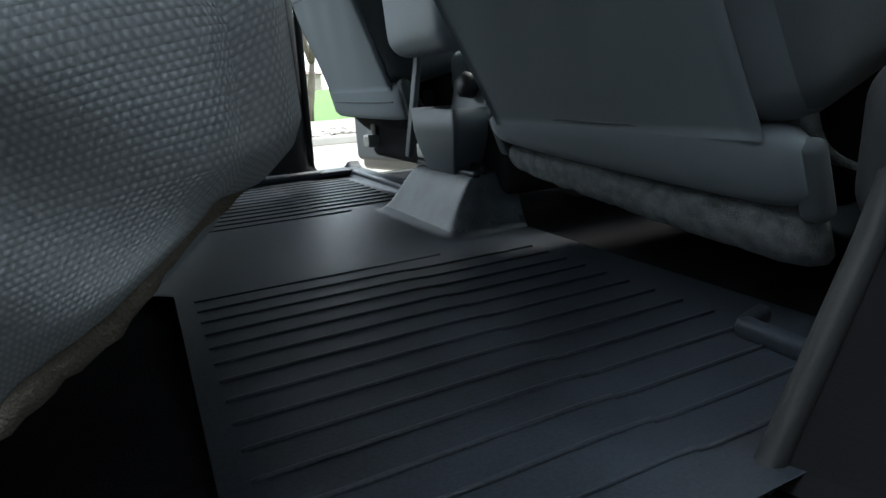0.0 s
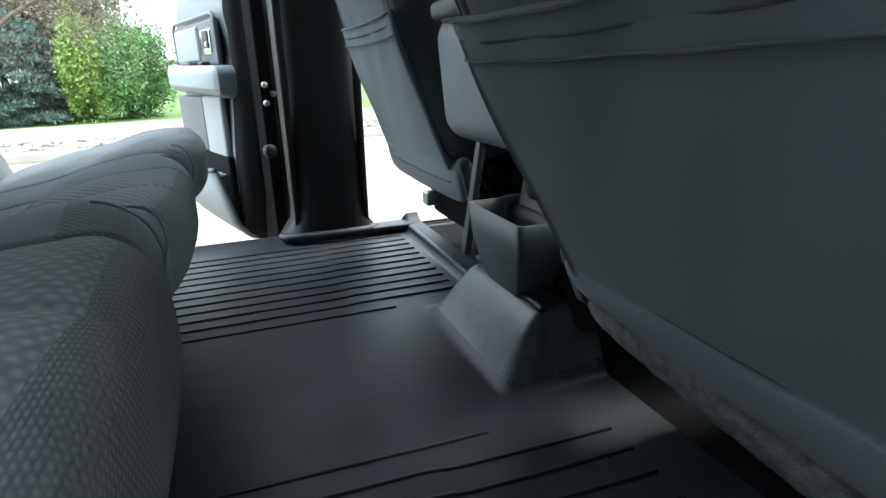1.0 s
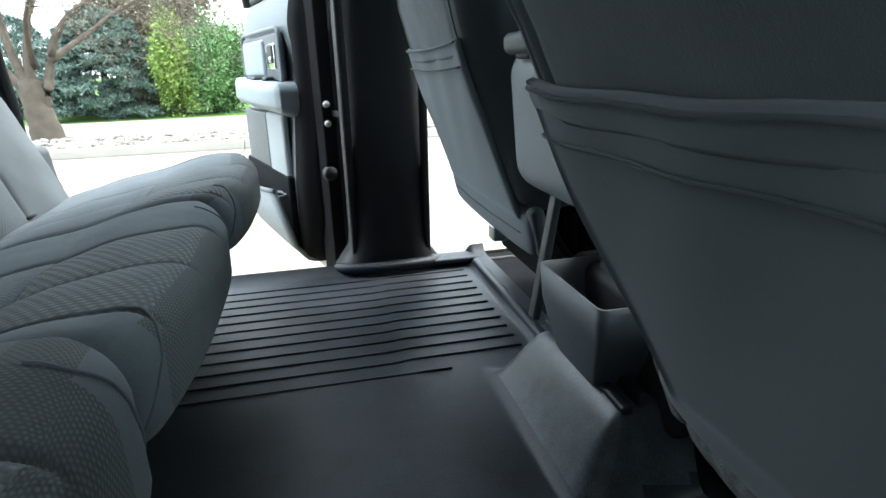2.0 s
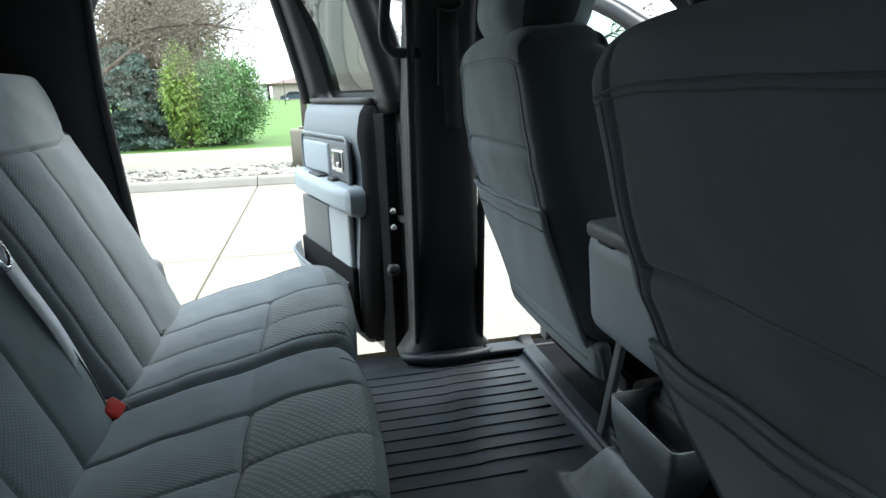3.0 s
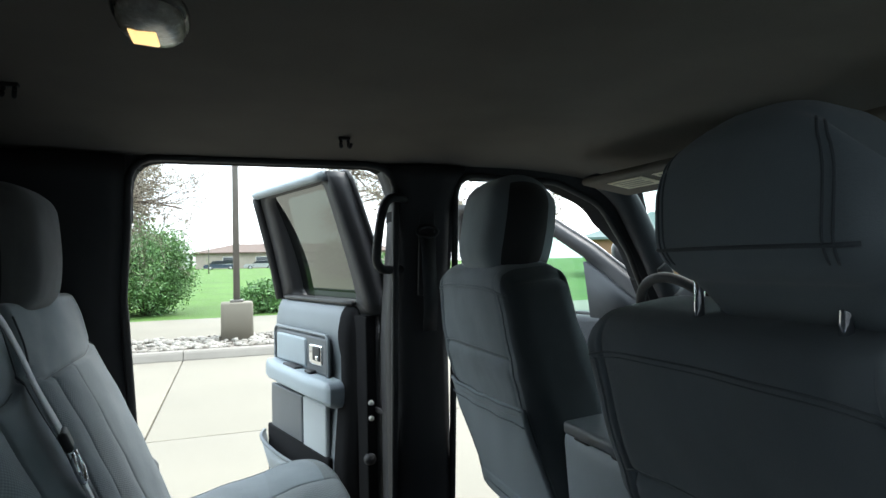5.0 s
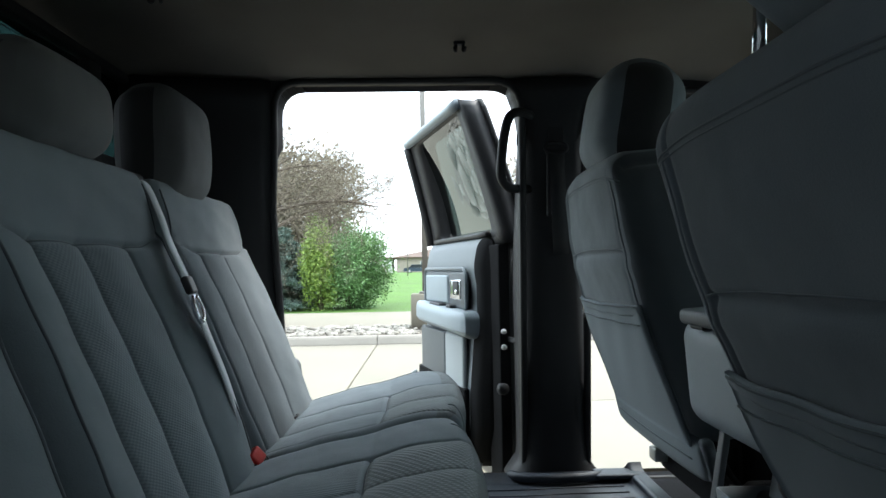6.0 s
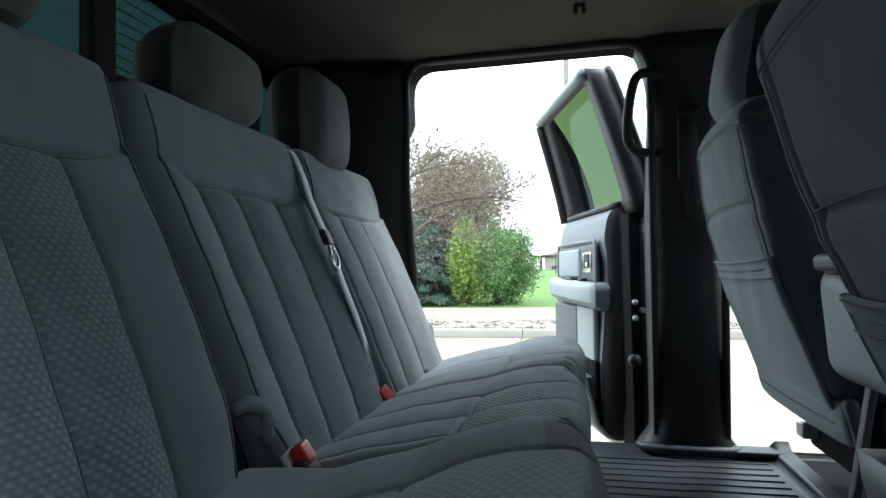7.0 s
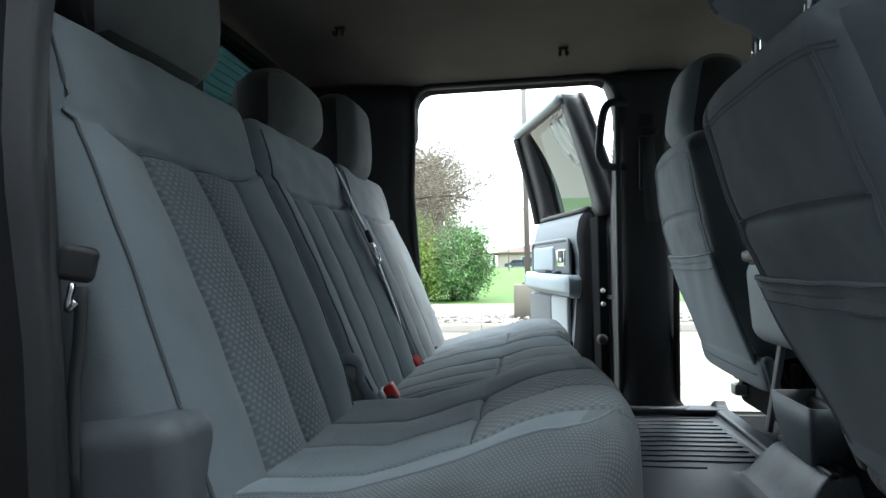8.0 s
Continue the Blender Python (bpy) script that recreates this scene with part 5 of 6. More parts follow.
sun_visor(0.335, "grey felt sun visor with cream labels")
sun_visor(-0.42, "grey felt sun visor folded against the headliner")

overhead = holder("overhead_console", pose(1.235, 0.03, 1.108), "grey overhead console with a small amber light", "overhead console")
part("body", rbox((0.24, 0.27, 0.045), 0.018, (0, 0, 0), (0, 9, 0), 3), plastic_mid, overhead)
amber = Nodes("amber_lens")
amber.bsdf.inputs["Base Color"].default_value = (0.9, 0.45, 0.1, 1)
amber.bsdf.inputs["Emission Color"].default_value = (1.0, 0.55, 0.15, 1)
amber.bsdf.inputs["Emission Strength"].default_value = 0.6
part("map_light", rbox((0.05, 0.05, 0.01), 0.004, (0.02, -0.05, -0.026), (0, 9, 0)), amber.mat, overhead, "amber map light")

# dome lamp and hooks on the headliner
dome = holder("dome_lamp", pose(-0.014, -0.112, 1.212), "oval clear dome lamp glowing on one side", "lamp")
lit = Nodes("lit_bulb_cover")
lit.bsdf.inputs["Base Color"].default_value = (0.9, 0.8, 0.6, 1)
lit.bsdf.inputs["Emission Color"].default_value = (1.0, 0.66, 0.26, 1)
lit.bsdf.inputs["Emission Strength"].default_value = 0.42
lens_clear = surface("clear_lens_plastic", (0.42, 0.39, 0.33), 0.25, 0.35, 60, 200, 0.3, 0.001, coat=0.5)
lens_dark = surface("smoked_lens_plastic", (0.10, 0.09, 0.08), 0.25, 0.2, 40, 200, 0.3, 0.001, coat=0.5)


def oval(rx, ry, z, at=(0, 0), n=28):
    return [(at[0] + rx * abs(math.cos(a)) ** 0.8 * math.copysign(1, math.cos(a)), at[1] + ry * abs(math.sin(a)) ** 0.8 * math.copysign(1, math.sin(a)), z) for a in np.linspace(0, 2 * math.pi, n, False)]


part("bezel", loft([oval(0.047, 0.082, 0.004), oval(0.047, 0.082, -0.006), oval(0.044, 0.077, -0.012)]), lens_dark, dome)
part("lens", loft([oval(0.042, 0.074, -0.010), oval(0.040, 0.068, -0.022), oval(0.032, 0.052, -0.030), oval(0.018, 0.03, -0.033)]), lens_clear, dome, "clear ribbed lens")
part("lens_seam", rbox((0.003, 0.10, 0.003), 0.001, (0.010, 0, -0.0285)), lens_dark, dome)
part("bulb_window", rbox((0.034, 0.052, 0.006), 0.0028, (-0.010, 0.008, -0.0315), (0, 4, 0)), lit.mat, dome, "glowing warm white window")


def coat_hook(x, y):
    z = roof_height(x, y)
    thing = holder("coat_hook", pose(x, y, z), "small dark plastic coat hook under the headliner", "hook", "coat hooks")
    part("plate", rbox((0.030, 0.016, 0.008), 0.003, (0, 0, -0.003)), plastic_dark, thing)
    for dx in (-0.009, 0.009):
        part("prong", tube(smooth_path([(dx, -0.002, -0.004), (dx, -0.007, -0.022), (dx * 1.3, -0.016, -0.027), (dx * 1.5, -0.021, -0.018)], 4), 0.0042, 8), plastic_dark, thing)


coat_hook(0.354, 0.525)
coat_hook(0.35, -0.60)
coat_hook(-0.285, 0.276)

# ---- belts and buckles of the rear bench ----
belt = holder("centre_seat_belt", pose(0, 0, 0), "pale grey seat belt across the middle backrest, chrome tongue", "seat belt")
path_belt = smooth_path([(-0.345, 0.252, 0.802), (-0.300, 0.240, 0.806), (-0.258, 0.216, 0.742), (-0.224, 0.186, 0.680), (-0.178, 0.156, 0.602), (-0.148, 0.172, 0.505), (-0.120, 0.186, 0.420), (-0.090, 0.188, 0.320), (-0.078, 0.185, 0.255)], 5)
part("webbing", strap(path_belt, (-0.2, 0.95, 0.15), 0.047, 0.002), webbing, belt)
part("tongue_slide", rbox((0.014, 0.055, 0.035), 0.006, (-0.176, 0.155, 0.600), (0, -22, 12), 3), plastic_dark, belt, "black belt slide")
part("tongue", tube(smooth_path([(-0.166, 0.160, 0.580), (-0.152, 0.158, 0.548), (-0.148, 0.140, 0.533), (-0.156, 0.132, 0.555), (-0.164, 0.140, 0.580)], 4), 0.0045, 8), chrome, belt, "chrome latch tongue")
part("belt_guide", rbox((0.05, 0.10, 0.025), 0.010, (-0.335, 0.225, 0.808), (0, -20, 0), 3), plastic_dark, belt, "black belt guide on the backrest's top")


def buckle(x, y, z, rx, rz, label):
    thing = holder("belt_buckle", pose(x, y, z, rx, -30, rz), label, "belt buckle", "rear belt buckles")
    part("housing", rbox((0.026, 0.044, 0.07), 0.008, (0, 0, 0), k=3), plastic_dark, thing)
    part("release_button", rbox((0.020, 0.034, 0.03), 0.005, (0.006, 0, 0.036), k=2), red_plastic, thing, "red release button")
    part("rim_plate", rbox((0.010, 0.046, 0.020), 0.004, (-0.010, 0, 0.040)), steel, thing)
    part("strap", strap([(0, 0, -0.03), (-0.03, 0, -0.07), (-0.09, 0, -0.10)], (0, 1, 0), 0.04, 0.004), webbing_dark, thing)


buckle(-0.008, -0.280, 0.258, 0, 10, "upright dark buckle with a red button")
buckle(-0.050, 0.200, 0.240, 25, -20, "dark buckle with a red button lying in the cushion gap")
anchor = holder("belt_anchor_strap", pose(0, 0, 0), "dark webbing anchor strap between the backrests", "seat belt")
part("webbing", strap(smooth_path([(-0.135, -0.262, 0.36), (-0.112, -0.260, 0.32), (-0.095, -0.260, 0.28), (-0.085, -0.260, 0.235)], 5), (0.2, 0.95, 0), 0.05, 0.004), webbing_dark, anchor)
part("pocket_loop", tube(smooth_path([(-0.122, -0.285, 0.345), (-0.108, -0.265, 0.350), (-0.096, -0.245, 0.335), (-0.094, -0.242, 0.30)], 5), 0.012, 8), cloth, anchor, "grey cloth guard")
for x, y, r in ((-0.095, 0.20, 12), (-0.088, -0.42, -6), (-0.088, 0.56, 0)):
    clip = holder("anchor_clip", pose(x, y, 0.252, 0, 0, r), "small black child-seat anchor clip in the seat gap", "anchor", "child-seat anchors")
    part("slot", rbox((0.022, 0.05, 0.016), 0.004), plastic_dark, clip)
    part("wire", tube([(0.012, -0.018, 0.004), (0.02, -0.012, 0.008), (0.02, 0.012, 0.008), (0.012, 0.018, 0.004)], 0.003, 6), plastic_dark, clip)

# belt on the near corner post, its bracket and the moulded hinge cover
near_belt = holder("corner_seat_belt", pose(0, 0, 0), "dark seat belt hanging at the rear corner post", "seat belt")
part("webbing", strap(smooth_path([(-0.205, -0.822, 0.505), (-0.208, -0.822, 0.45), (-0.212, -0.824, 0.40), (-0.210, -0.828, 0.30)], 4), (1, 0.4, 0), 0.012), webbing_dark, near_belt)
part("bracket", rbox((0.036, 0.018, 0.036), 0.008, (-0.212, -0.820, 0.528), (0, 12, 30), 3), plastic_dark, near_belt, "black belt bracket")
part("tongue", tube(smooth_path([(-0.212, -0.826, 0.508), (-0.216, -0.828, 0.482), (-0.206, -0.828, 0.490)], 4), 0.0035, 6), chrome, near_belt)
for sign in (-1, 1):
    cover = holder("hinge_cover", pose(-0.165, 0.775 * sign, 0.0), "grey moulded plastic cover beside the bench", "trim cover", "bench hinge covers")
    part("shell", rbox((0.15, 0.09, 0.37), 0.030, (0, 0, 0.186), (0, -6, 0), 4, (4, 3, 6)), plastic_mid, cover)
    part("end_cap", rbox((0.05, 0.095, 0.24), 0.020, (-0.035, 0, 0.10), (0, -6, 0), 3), plastic_mid, cover)
    part("fixing_screw", tube([(0.068, 0, 0.10), (0.078, 0, 0.10)], [0.009, 0.007], 10), plastic_dark, cover)


# ---- outside ----
def sheet_grid(xs, ys, height):
    m = len(ys)
    verts = [(x, y, height(x, y)) for x in xs for y in ys]
    faces = [(i * m + j, (i + 1) * m + j, (i + 1) * m + j + 1, i * m + j + 1) for i in range(len(xs) - 1) for j in range(m - 1)]
    return verts, faces


def lawn(x, y):
    """Ground height: level by the car park, rising gently beyond the street."""
    rise = max(0.0, min(1.0, (y - 22) / 70))
    return -0.80 + (0.06 if 17.4 < y else 0.0) + 0.95 * rise * rise * (3 - 2 * rise) + 0.03 * math.sin(x * 0.21) * math.sin(y * 0.17) * (y > 20)


ext = [-900, -400, -150]
gx = np.array(ext + list(np.linspace(-80, 100, 61)) + [180, 400, 900])
gy = np.array([-900, -300, -80, -20, 8, 12, 16, 17.3, 17.5, 18.6] + list(np.linspace(20, 130, 56)) + [200, 400, 900])
ground = part("ground", sheet_grid(gx, gy, lawn), grass)
tagged(ground, "mown green grass rising beyond the street", "grass", kind="structure")

lot = holder("pavement", pose(0, 0, -0.75), "pale concrete car park cast in large slabs", "pavement", kind="structure")
slab = rbox((4.585, 4.985, 0.12), 0.012, (0, 0, -0.06))
first = None
for i in range(-9, 13):
    for j in range(0, 2):
        x, y = -0.7 + 4.6 * (i + 0.5), 10.2 - 5.0 * (j + 0.5)
        if first is None:
            first = part("slab", slab, concrete, lot)
            first.location = (x, y, 0)
        else:
            ob = new("slab", first.data)
            ob.parent, ob.location = lot, (x, y, 0)
tagged(part("joint_bed", ([(-45, -16, -0.785), (62, -16, -0.785), (62, 10.4, -0.785), (-45, 10.4, -0.785)], [(0, 1, 2, 3)]), gravel_bed), "dark joint filler under the concrete slabs", "ground", kind="structure")

# unseen ground, added dark so that little light bounces into the near doorway
tagged(part("asphalt_lane", rbox((107, 15.9, 0.10), 0.01, (8.5, -7.85, -0.80)), asphalt), "worn grey asphalt lane beside the concrete", "road", kind="structure")

kerb = holder("kerb", pose(0, 10.36, -0.75), "worn concrete kerb along the planting strip", "kerb", kind="structure")
kerb_profile = [(-0.16, -0.1), (-0.16, 0.0), (-0.155, 0.02), (-0.10, 0.11), (-0.07, 0.14), (-0.03, 0.15), (0.10, 0.15), (0.12, 0.14), (0.12, -0.1)]
for i in range(-14, 20):
    part("kerb_stone", loft([[(x, y, z) for y, z in kerb_profile] for x in (-0.7 + 3.07 * i + 0.006, -0.7 + 3.07 * (i + 1) - 0.006)]), concrete_kerb, kerb, smooth=False)

strip = part("gravel_bed", rbox((110, 2.2, 0.12), 0.02, (5, 11.55, -0.69)), gravel_bed)
tagged(strip, "gravel bed of the planting strip", "planting bed", kind="structure")


def pebble(rng):
    """One river stone: a squashed, uneven icosahedron."""
    g = (1 + 5 ** 0.5) / 2
    base = np.array([(-1, g, 0), (1, g, 0), (-1, -g, 0), (1, -g, 0), (0, -1, g), (0, 1, g), (0, -1, -g), (0, 1, -g), (g, 0, -1), (g, 0, 1), (-g, 0, -1), (-g, 0, 1)], dtype=float)
    base /= np.linalg.norm(base[0])
    s = rng.uniform(0.035, 0.085) * np.array([rng.uniform(0.9, 1.6), rng.uniform(0.8, 1.2), rng.uniform(0.5, 0.8)])
    a = rng.uniform(0, math.pi)
    p = base * s * rng.uniform(0.85, 1.15, (12, 1))
    return p @ np.array([[math.cos(a), -math.sin(a), 0], [math.sin(a), math.cos(a), 0], [0, 0, 1]])


STONE_FACES = [(0, 11, 5), (0, 5, 1), (0, 1, 7), (0, 7, 10), (0, 10, 11), (1, 5, 9), (5, 11, 4), (11, 10, 2), (10, 7, 6), (7, 1, 8), (3, 9, 4), (3, 4, 2), (3, 2, 6), (3, 6, 8), (3, 8, 9), (4, 9, 5), (2, 4, 11), (6, 2, 10), (8, 6, 7), (9, 8, 1)]


def pebbles(count, seed):
    rng = np.random.default_rng(seed)
    verts, faces = [], []
    for k in range(count):
        verts.append(pebble(rng) + (rng.uniform(-14, 22), rng.uniform(10.95, 12.5), -0.62 + rng.uniform(0, 0.025)))
        faces += [tuple(i + 12 * k for i in f) for f in STONE_FACES]
    return np.vstack(verts), faces


tagged(part("river_stones", pebbles(3000, 3), stone, smooth=True), "mixed pale and brown river stones along the kerb", "stones", kind="stuff")
stone_rng = np.random.default_rng(8)
stone_kinds = []
for k in range(300):
    place = (stone_rng.uniform(-5.2, 3.6), stone_rng.uniform(10.55, 11.0), -0.62 + stone_rng.uniform(0, 0.02))
    if k < 12:
        ob = part("stone", (pebble(stone_rng), STONE_FACES), stone_single, strip)
        stone_kinds.append(ob.data)
    else:
        ob = new("stone", stone_kinds[k % 12])
        ob.parent = strip
    ob.location = place
    ob.rotation_euler = (0, 0, stone_rng.uniform(0, 6.28))

street = part("road", rbox((160, 4.8, 0.10), 0.01, (10, 15.05, -0.71)), concrete)
tagged(street, "pale concrete street beyond the planting strip", "road", kind="structure")
kerb_b = part("kerb_far", rbox((160, 0.14, 0.16), 0.02, (10, 17.52, -0.735)), concrete_kerb)
tagged(kerb_b, "low concrete kerb at the lawn's edge", "kerb", kind="structure")


# ---- plants ----
def leaf_cloud(points, normals, size, rng, narrow=0.5):
    """One small pointed leaf at each place."""
    n = len(points)
    up = rng.normal(size=(n, 3)) + normals * 0.8
    up /= np.linalg.norm(up, axis=1, keepdims=True)
    side = np.cross(up, rng.normal(size=(n, 3)))
    side /= np.linalg.norm(side, axis=1, keepdims=True)
    s = size * rng.uniform(0.6, 1.4, (n, 1))
    v = np.stack([points, points + up * s * 0.5 + side * s * narrow * 0.5, points + up * s, points + up * s * 0.5 - side * s * narrow * 0.5], 1).reshape(-1, 3)
    f = np.arange(4 * n).reshape(-1, 4)
    return v, f.tolist()


def bush_points(n, rx, ry, rz, rng, clumps=40):
    """Places in an uneven crown: clumps on and in an ellipsoid standing on the ground."""
    d = rng.normal(size=(clumps, 3))
    d /= np.linalg.norm(d, axis=1, keepdims=True)
    c = d * (rng.uniform(0.45, 1.0, (clumps, 1))) * (rx, ry, rz)
    c[:, 2] += rz
    pick = rng.integers(0, clumps, n)
    off = rng.normal(size=(n, 3)) * np.array([rx, ry, rz]) * 0.17
    p = c[pick] + off
    p[:, 2] = np.clip(p[:, 2], 0.05, None)
    nrm = off / (np.linalg.norm(off, axis=1, keepdims=True) + 1e-6)
    return p, nrm


def shrub(at, size, count, leaf, material, seed, label, stems=6, taper=0.0):
    rng = np.random.default_rng(seed)
    thing = holder("shrub", pose(*at), label, "shrub")
    rx, ry, rz = size
    p, n = bush_points(count, rx, ry, rz, rng, 60)
    h, turn = p[:, 2] / p[:, 2].max(), np.arctan2(p[:, 1], p[:, 0])
    s = 1 - taper * np.clip((h - 0.3) / 0.7, 0, 1) ** 1.6 - 0.15 * np.clip((0.25 - h) / 0.25, 0, 1)
    s *= 1 + 0.5 * taper * (0.2 * np.sin(3 * turn + seed + 3 * h) + 0.14 * np.sin(6 * turn + 11 * h + seed))
    p[:, :2] *= s[:, None]
    part("crown", leaf_cloud(p, n, leaf, rng), material, thing, smooth=False)
    for k in range(stems):
        a = rng.uniform(0, 6.28)
        q = [(0.1 * math.cos(a), 0.1 * math.sin(a), -0.05), (0.4 * rx * math.cos(a), 0.4 * ry * math.sin(a), rz * 0.9), (0.6 * rx * math.cos(a), 0.6 * ry * math.sin(a), rz * 1.6)]
        part("stem", tube(q, [0.035, 0.02, 0.008], 6), bark, thing)
    return thing


def spruce(at, height, radius, seed, count=30000, boughs=110):
    rng = np.random.default_rng(seed)
    thing = holder("spruce_tree", pose(*at), "dense blue-green spruce with drooping layered boughs", "tree")
    part("trunk", tube([(0, 0, -0.1), (0, 0, height * 0.5), (0, 0, height)], [0.14, 0.09, 0.015], 8), bark, thing)
    pts, nrm = [], []
    for k in range(boughs):
        z = height * (0.04 + 0.94 * (k / boughs) ** 0.9)
        r = radius * max(0.05, 1 - (z / height) ** 2.0) ** 0.55 * rng.uniform(0.72, 1.1) + 0.08
        a = k * 2.399 + rng.uniform(-0.3, 0.3)
        m = int(count / boughs * (0.4 + 1.0 * r / radius))
        t = rng.uniform(0.25, 1.0, m) ** 0.6
        wide = rng.uniform(-1, 1, m) * (0.05 + 0.30 * t * (1.15 - t) * r * 2.2)
        droop = 0.10 * r * t - 0.20 * r * t ** 2 + np.abs(rng.normal(size=m)) * 0.030 - 0.06 * np.abs(wide)
        x, y = t * r * math.cos(a) - wide * math.sin(a), t * r * math.sin(a) + wide * math.cos(a)
        pts.append(np.stack([x, y, np.clip(z + droop, 0.02, None)], 1))
        nrm.append(np.tile((math.cos(a), math.sin(a), 0.9), (m, 1)))
    p, n = np.vstack(pts), np.vstack(nrm)
    part("crown", leaf_cloud(p, n, 0.15, rng, 0.30), needles_blue, thing, smooth=False)
    return thing


def spreading_tree(at, limbs, seed, label, twigs=9, buds_per=4, trunk=0.27):
    """An old low-forking tree: a stout trunk, given main limbs, and fine arching twigs along them."""
    rng = np.random.default_rng(seed)
    thing = holder("bare_tree", pose(*at), label, "tree")
    part("trunk", tube(smooth_path([(0.05, 0, -0.12), (0, 0, 0.25), (-0.06, 0, 0.7), (-0.10, 0.05, 1.15)], 4), [trunk * (1.2 - 0.35 * min(1, i / 8)) + 0.012 * math.sin(i * 2.1) for i in range(13)], 12), bark, thing)
    fine, tips = [], []

    def twig(p, d, length, r, level):
        pts, q = [p], p
        for s in range(5):
            d = (d + Vector(rng.normal(size=3)) * 0.16 + Vector((0, 0, 0.03))).normalized()
            q = q + d * length / 5
            pts.append(q)
            tips.append(tuple(q))
        fine.append(tube(pts, [r * (1 - 0.16 * k) for k in range(6)], 4))
        if level < 3:
            for k in range(3):
                side = Vector(rng.normal(size=3)) * 0.75
                side.y *= 0.6
                twig(pts[2 + k], (d + side).normalized(), length * rng.uniform(0.5, 0.8), r * 0.6, level + 1)

    for line, r0 in limbs:
        pts = smooth_path(line, 4)
        n = len(pts)
        part("limb", tube(pts, [r0 * (1 - 0.95 * (i / n) ** 0.5) + 0.005 for i in range(n)], 9), bark, thing)
        for k in range(twigs):
            i = int(n * rng.uniform(0.35, 0.98))
            along = (pts[min(i + 1, n - 1)] - pts[max(i - 1, 0)]).normalized()
            side = Vector(rng.normal(size=3))
            side.y *= 0.6
            twig(pts[i], (along + side * 0.55 + Vector((0, 0, 0.1))).normalized(), rng.uniform(0.8, 1.6), 0.012, 0)
    tagged(part("twig_mass", joined(*fine), bark, thing), kind="stuff")
    t = np.array(tips)
    p = np.repeat(t, buds_per, 0) + rng.normal(size=(len(t) * buds_per, 3)) * 0.05
    part("bud_mass", leaf_cloud(p, np.tile((0, 0, 1.0), (len(p), 1)), 0.028, rng, 0.5), buds, thing, smooth=False)
    return thing


def bare_tree(at, seed, height=8.0, lean=(0, 0), label="", spread=1.0, trunk=0.24, budded=True, levels=6):
    """A leafless tree: forking limbs down to twigs, with small brown buds."""
    rng = np.random.default_rng(seed)
    thing = holder("bare_tree", pose(*at), label, "tree")
    limbs, tips = [], []

    def grow(p, d, length, r, level):
        pts, q = [p], p
        for s in range(4):
            d = d + Vector(rng.normal(size=3)) * 0.11 + Vector((0, 0, 0.03 if level < 2 else -0.015 * level))
            d.normalize()
            q = q + d * length / 4
            pts.append(q)
            if level >= 3:
                tips.append(tuple(q))
        limbs.append((pts, [r * (1 - 0.14 * k) for k in range(5)], level))
        if level >= levels:
            return
        kids = 2 if level == 0 else int(rng.integers(2, 4))
        for k in range(kids):
            turn = Vector(rng.normal(size=3))
            turn.z *= 0.5
            side = (turn - d * turn.dot(d)).normalized()
            nd = (d + side * rng.uniform(0.45, 0.85) * spread + Vector((0, 0, 0.12))).normalized()
            start = pts[-1] if k < 2 else pts[int(rng.integers(2, 4))]
            grow(start, nd, length * rng.uniform(0.66, 0.84), r * 0.62, level + 1)
    grow(Vector((0, 0, -0.1)), Vector((lean[0], lean[1], 1)).normalized(), height * 0.27, trunk, 0)
    big = [tube(p, r, 8 if lv < 2 else 5) for p, r, lv in limbs if lv < 3]
    fine = [tube(p, r, 3) for p, r, lv in limbs if lv >= 3]
    part("trunk", joined(*big), bark, thing)
    tagged(part("twig_mass", joined(*fine), bark, thing), kind="stuff")
    if budded and tips:
        t = np.array(tips)
        p = np.repeat(t, 6, 0) + rng.normal(size=(len(t) * 6, 3)) * 0.17
        part("bud_mass", leaf_cloud(p, np.tile((0, 0, 1.0), (len(p), 1)), 0.085, rng, 0.4), buds, thing, smooth=False)
    return thing


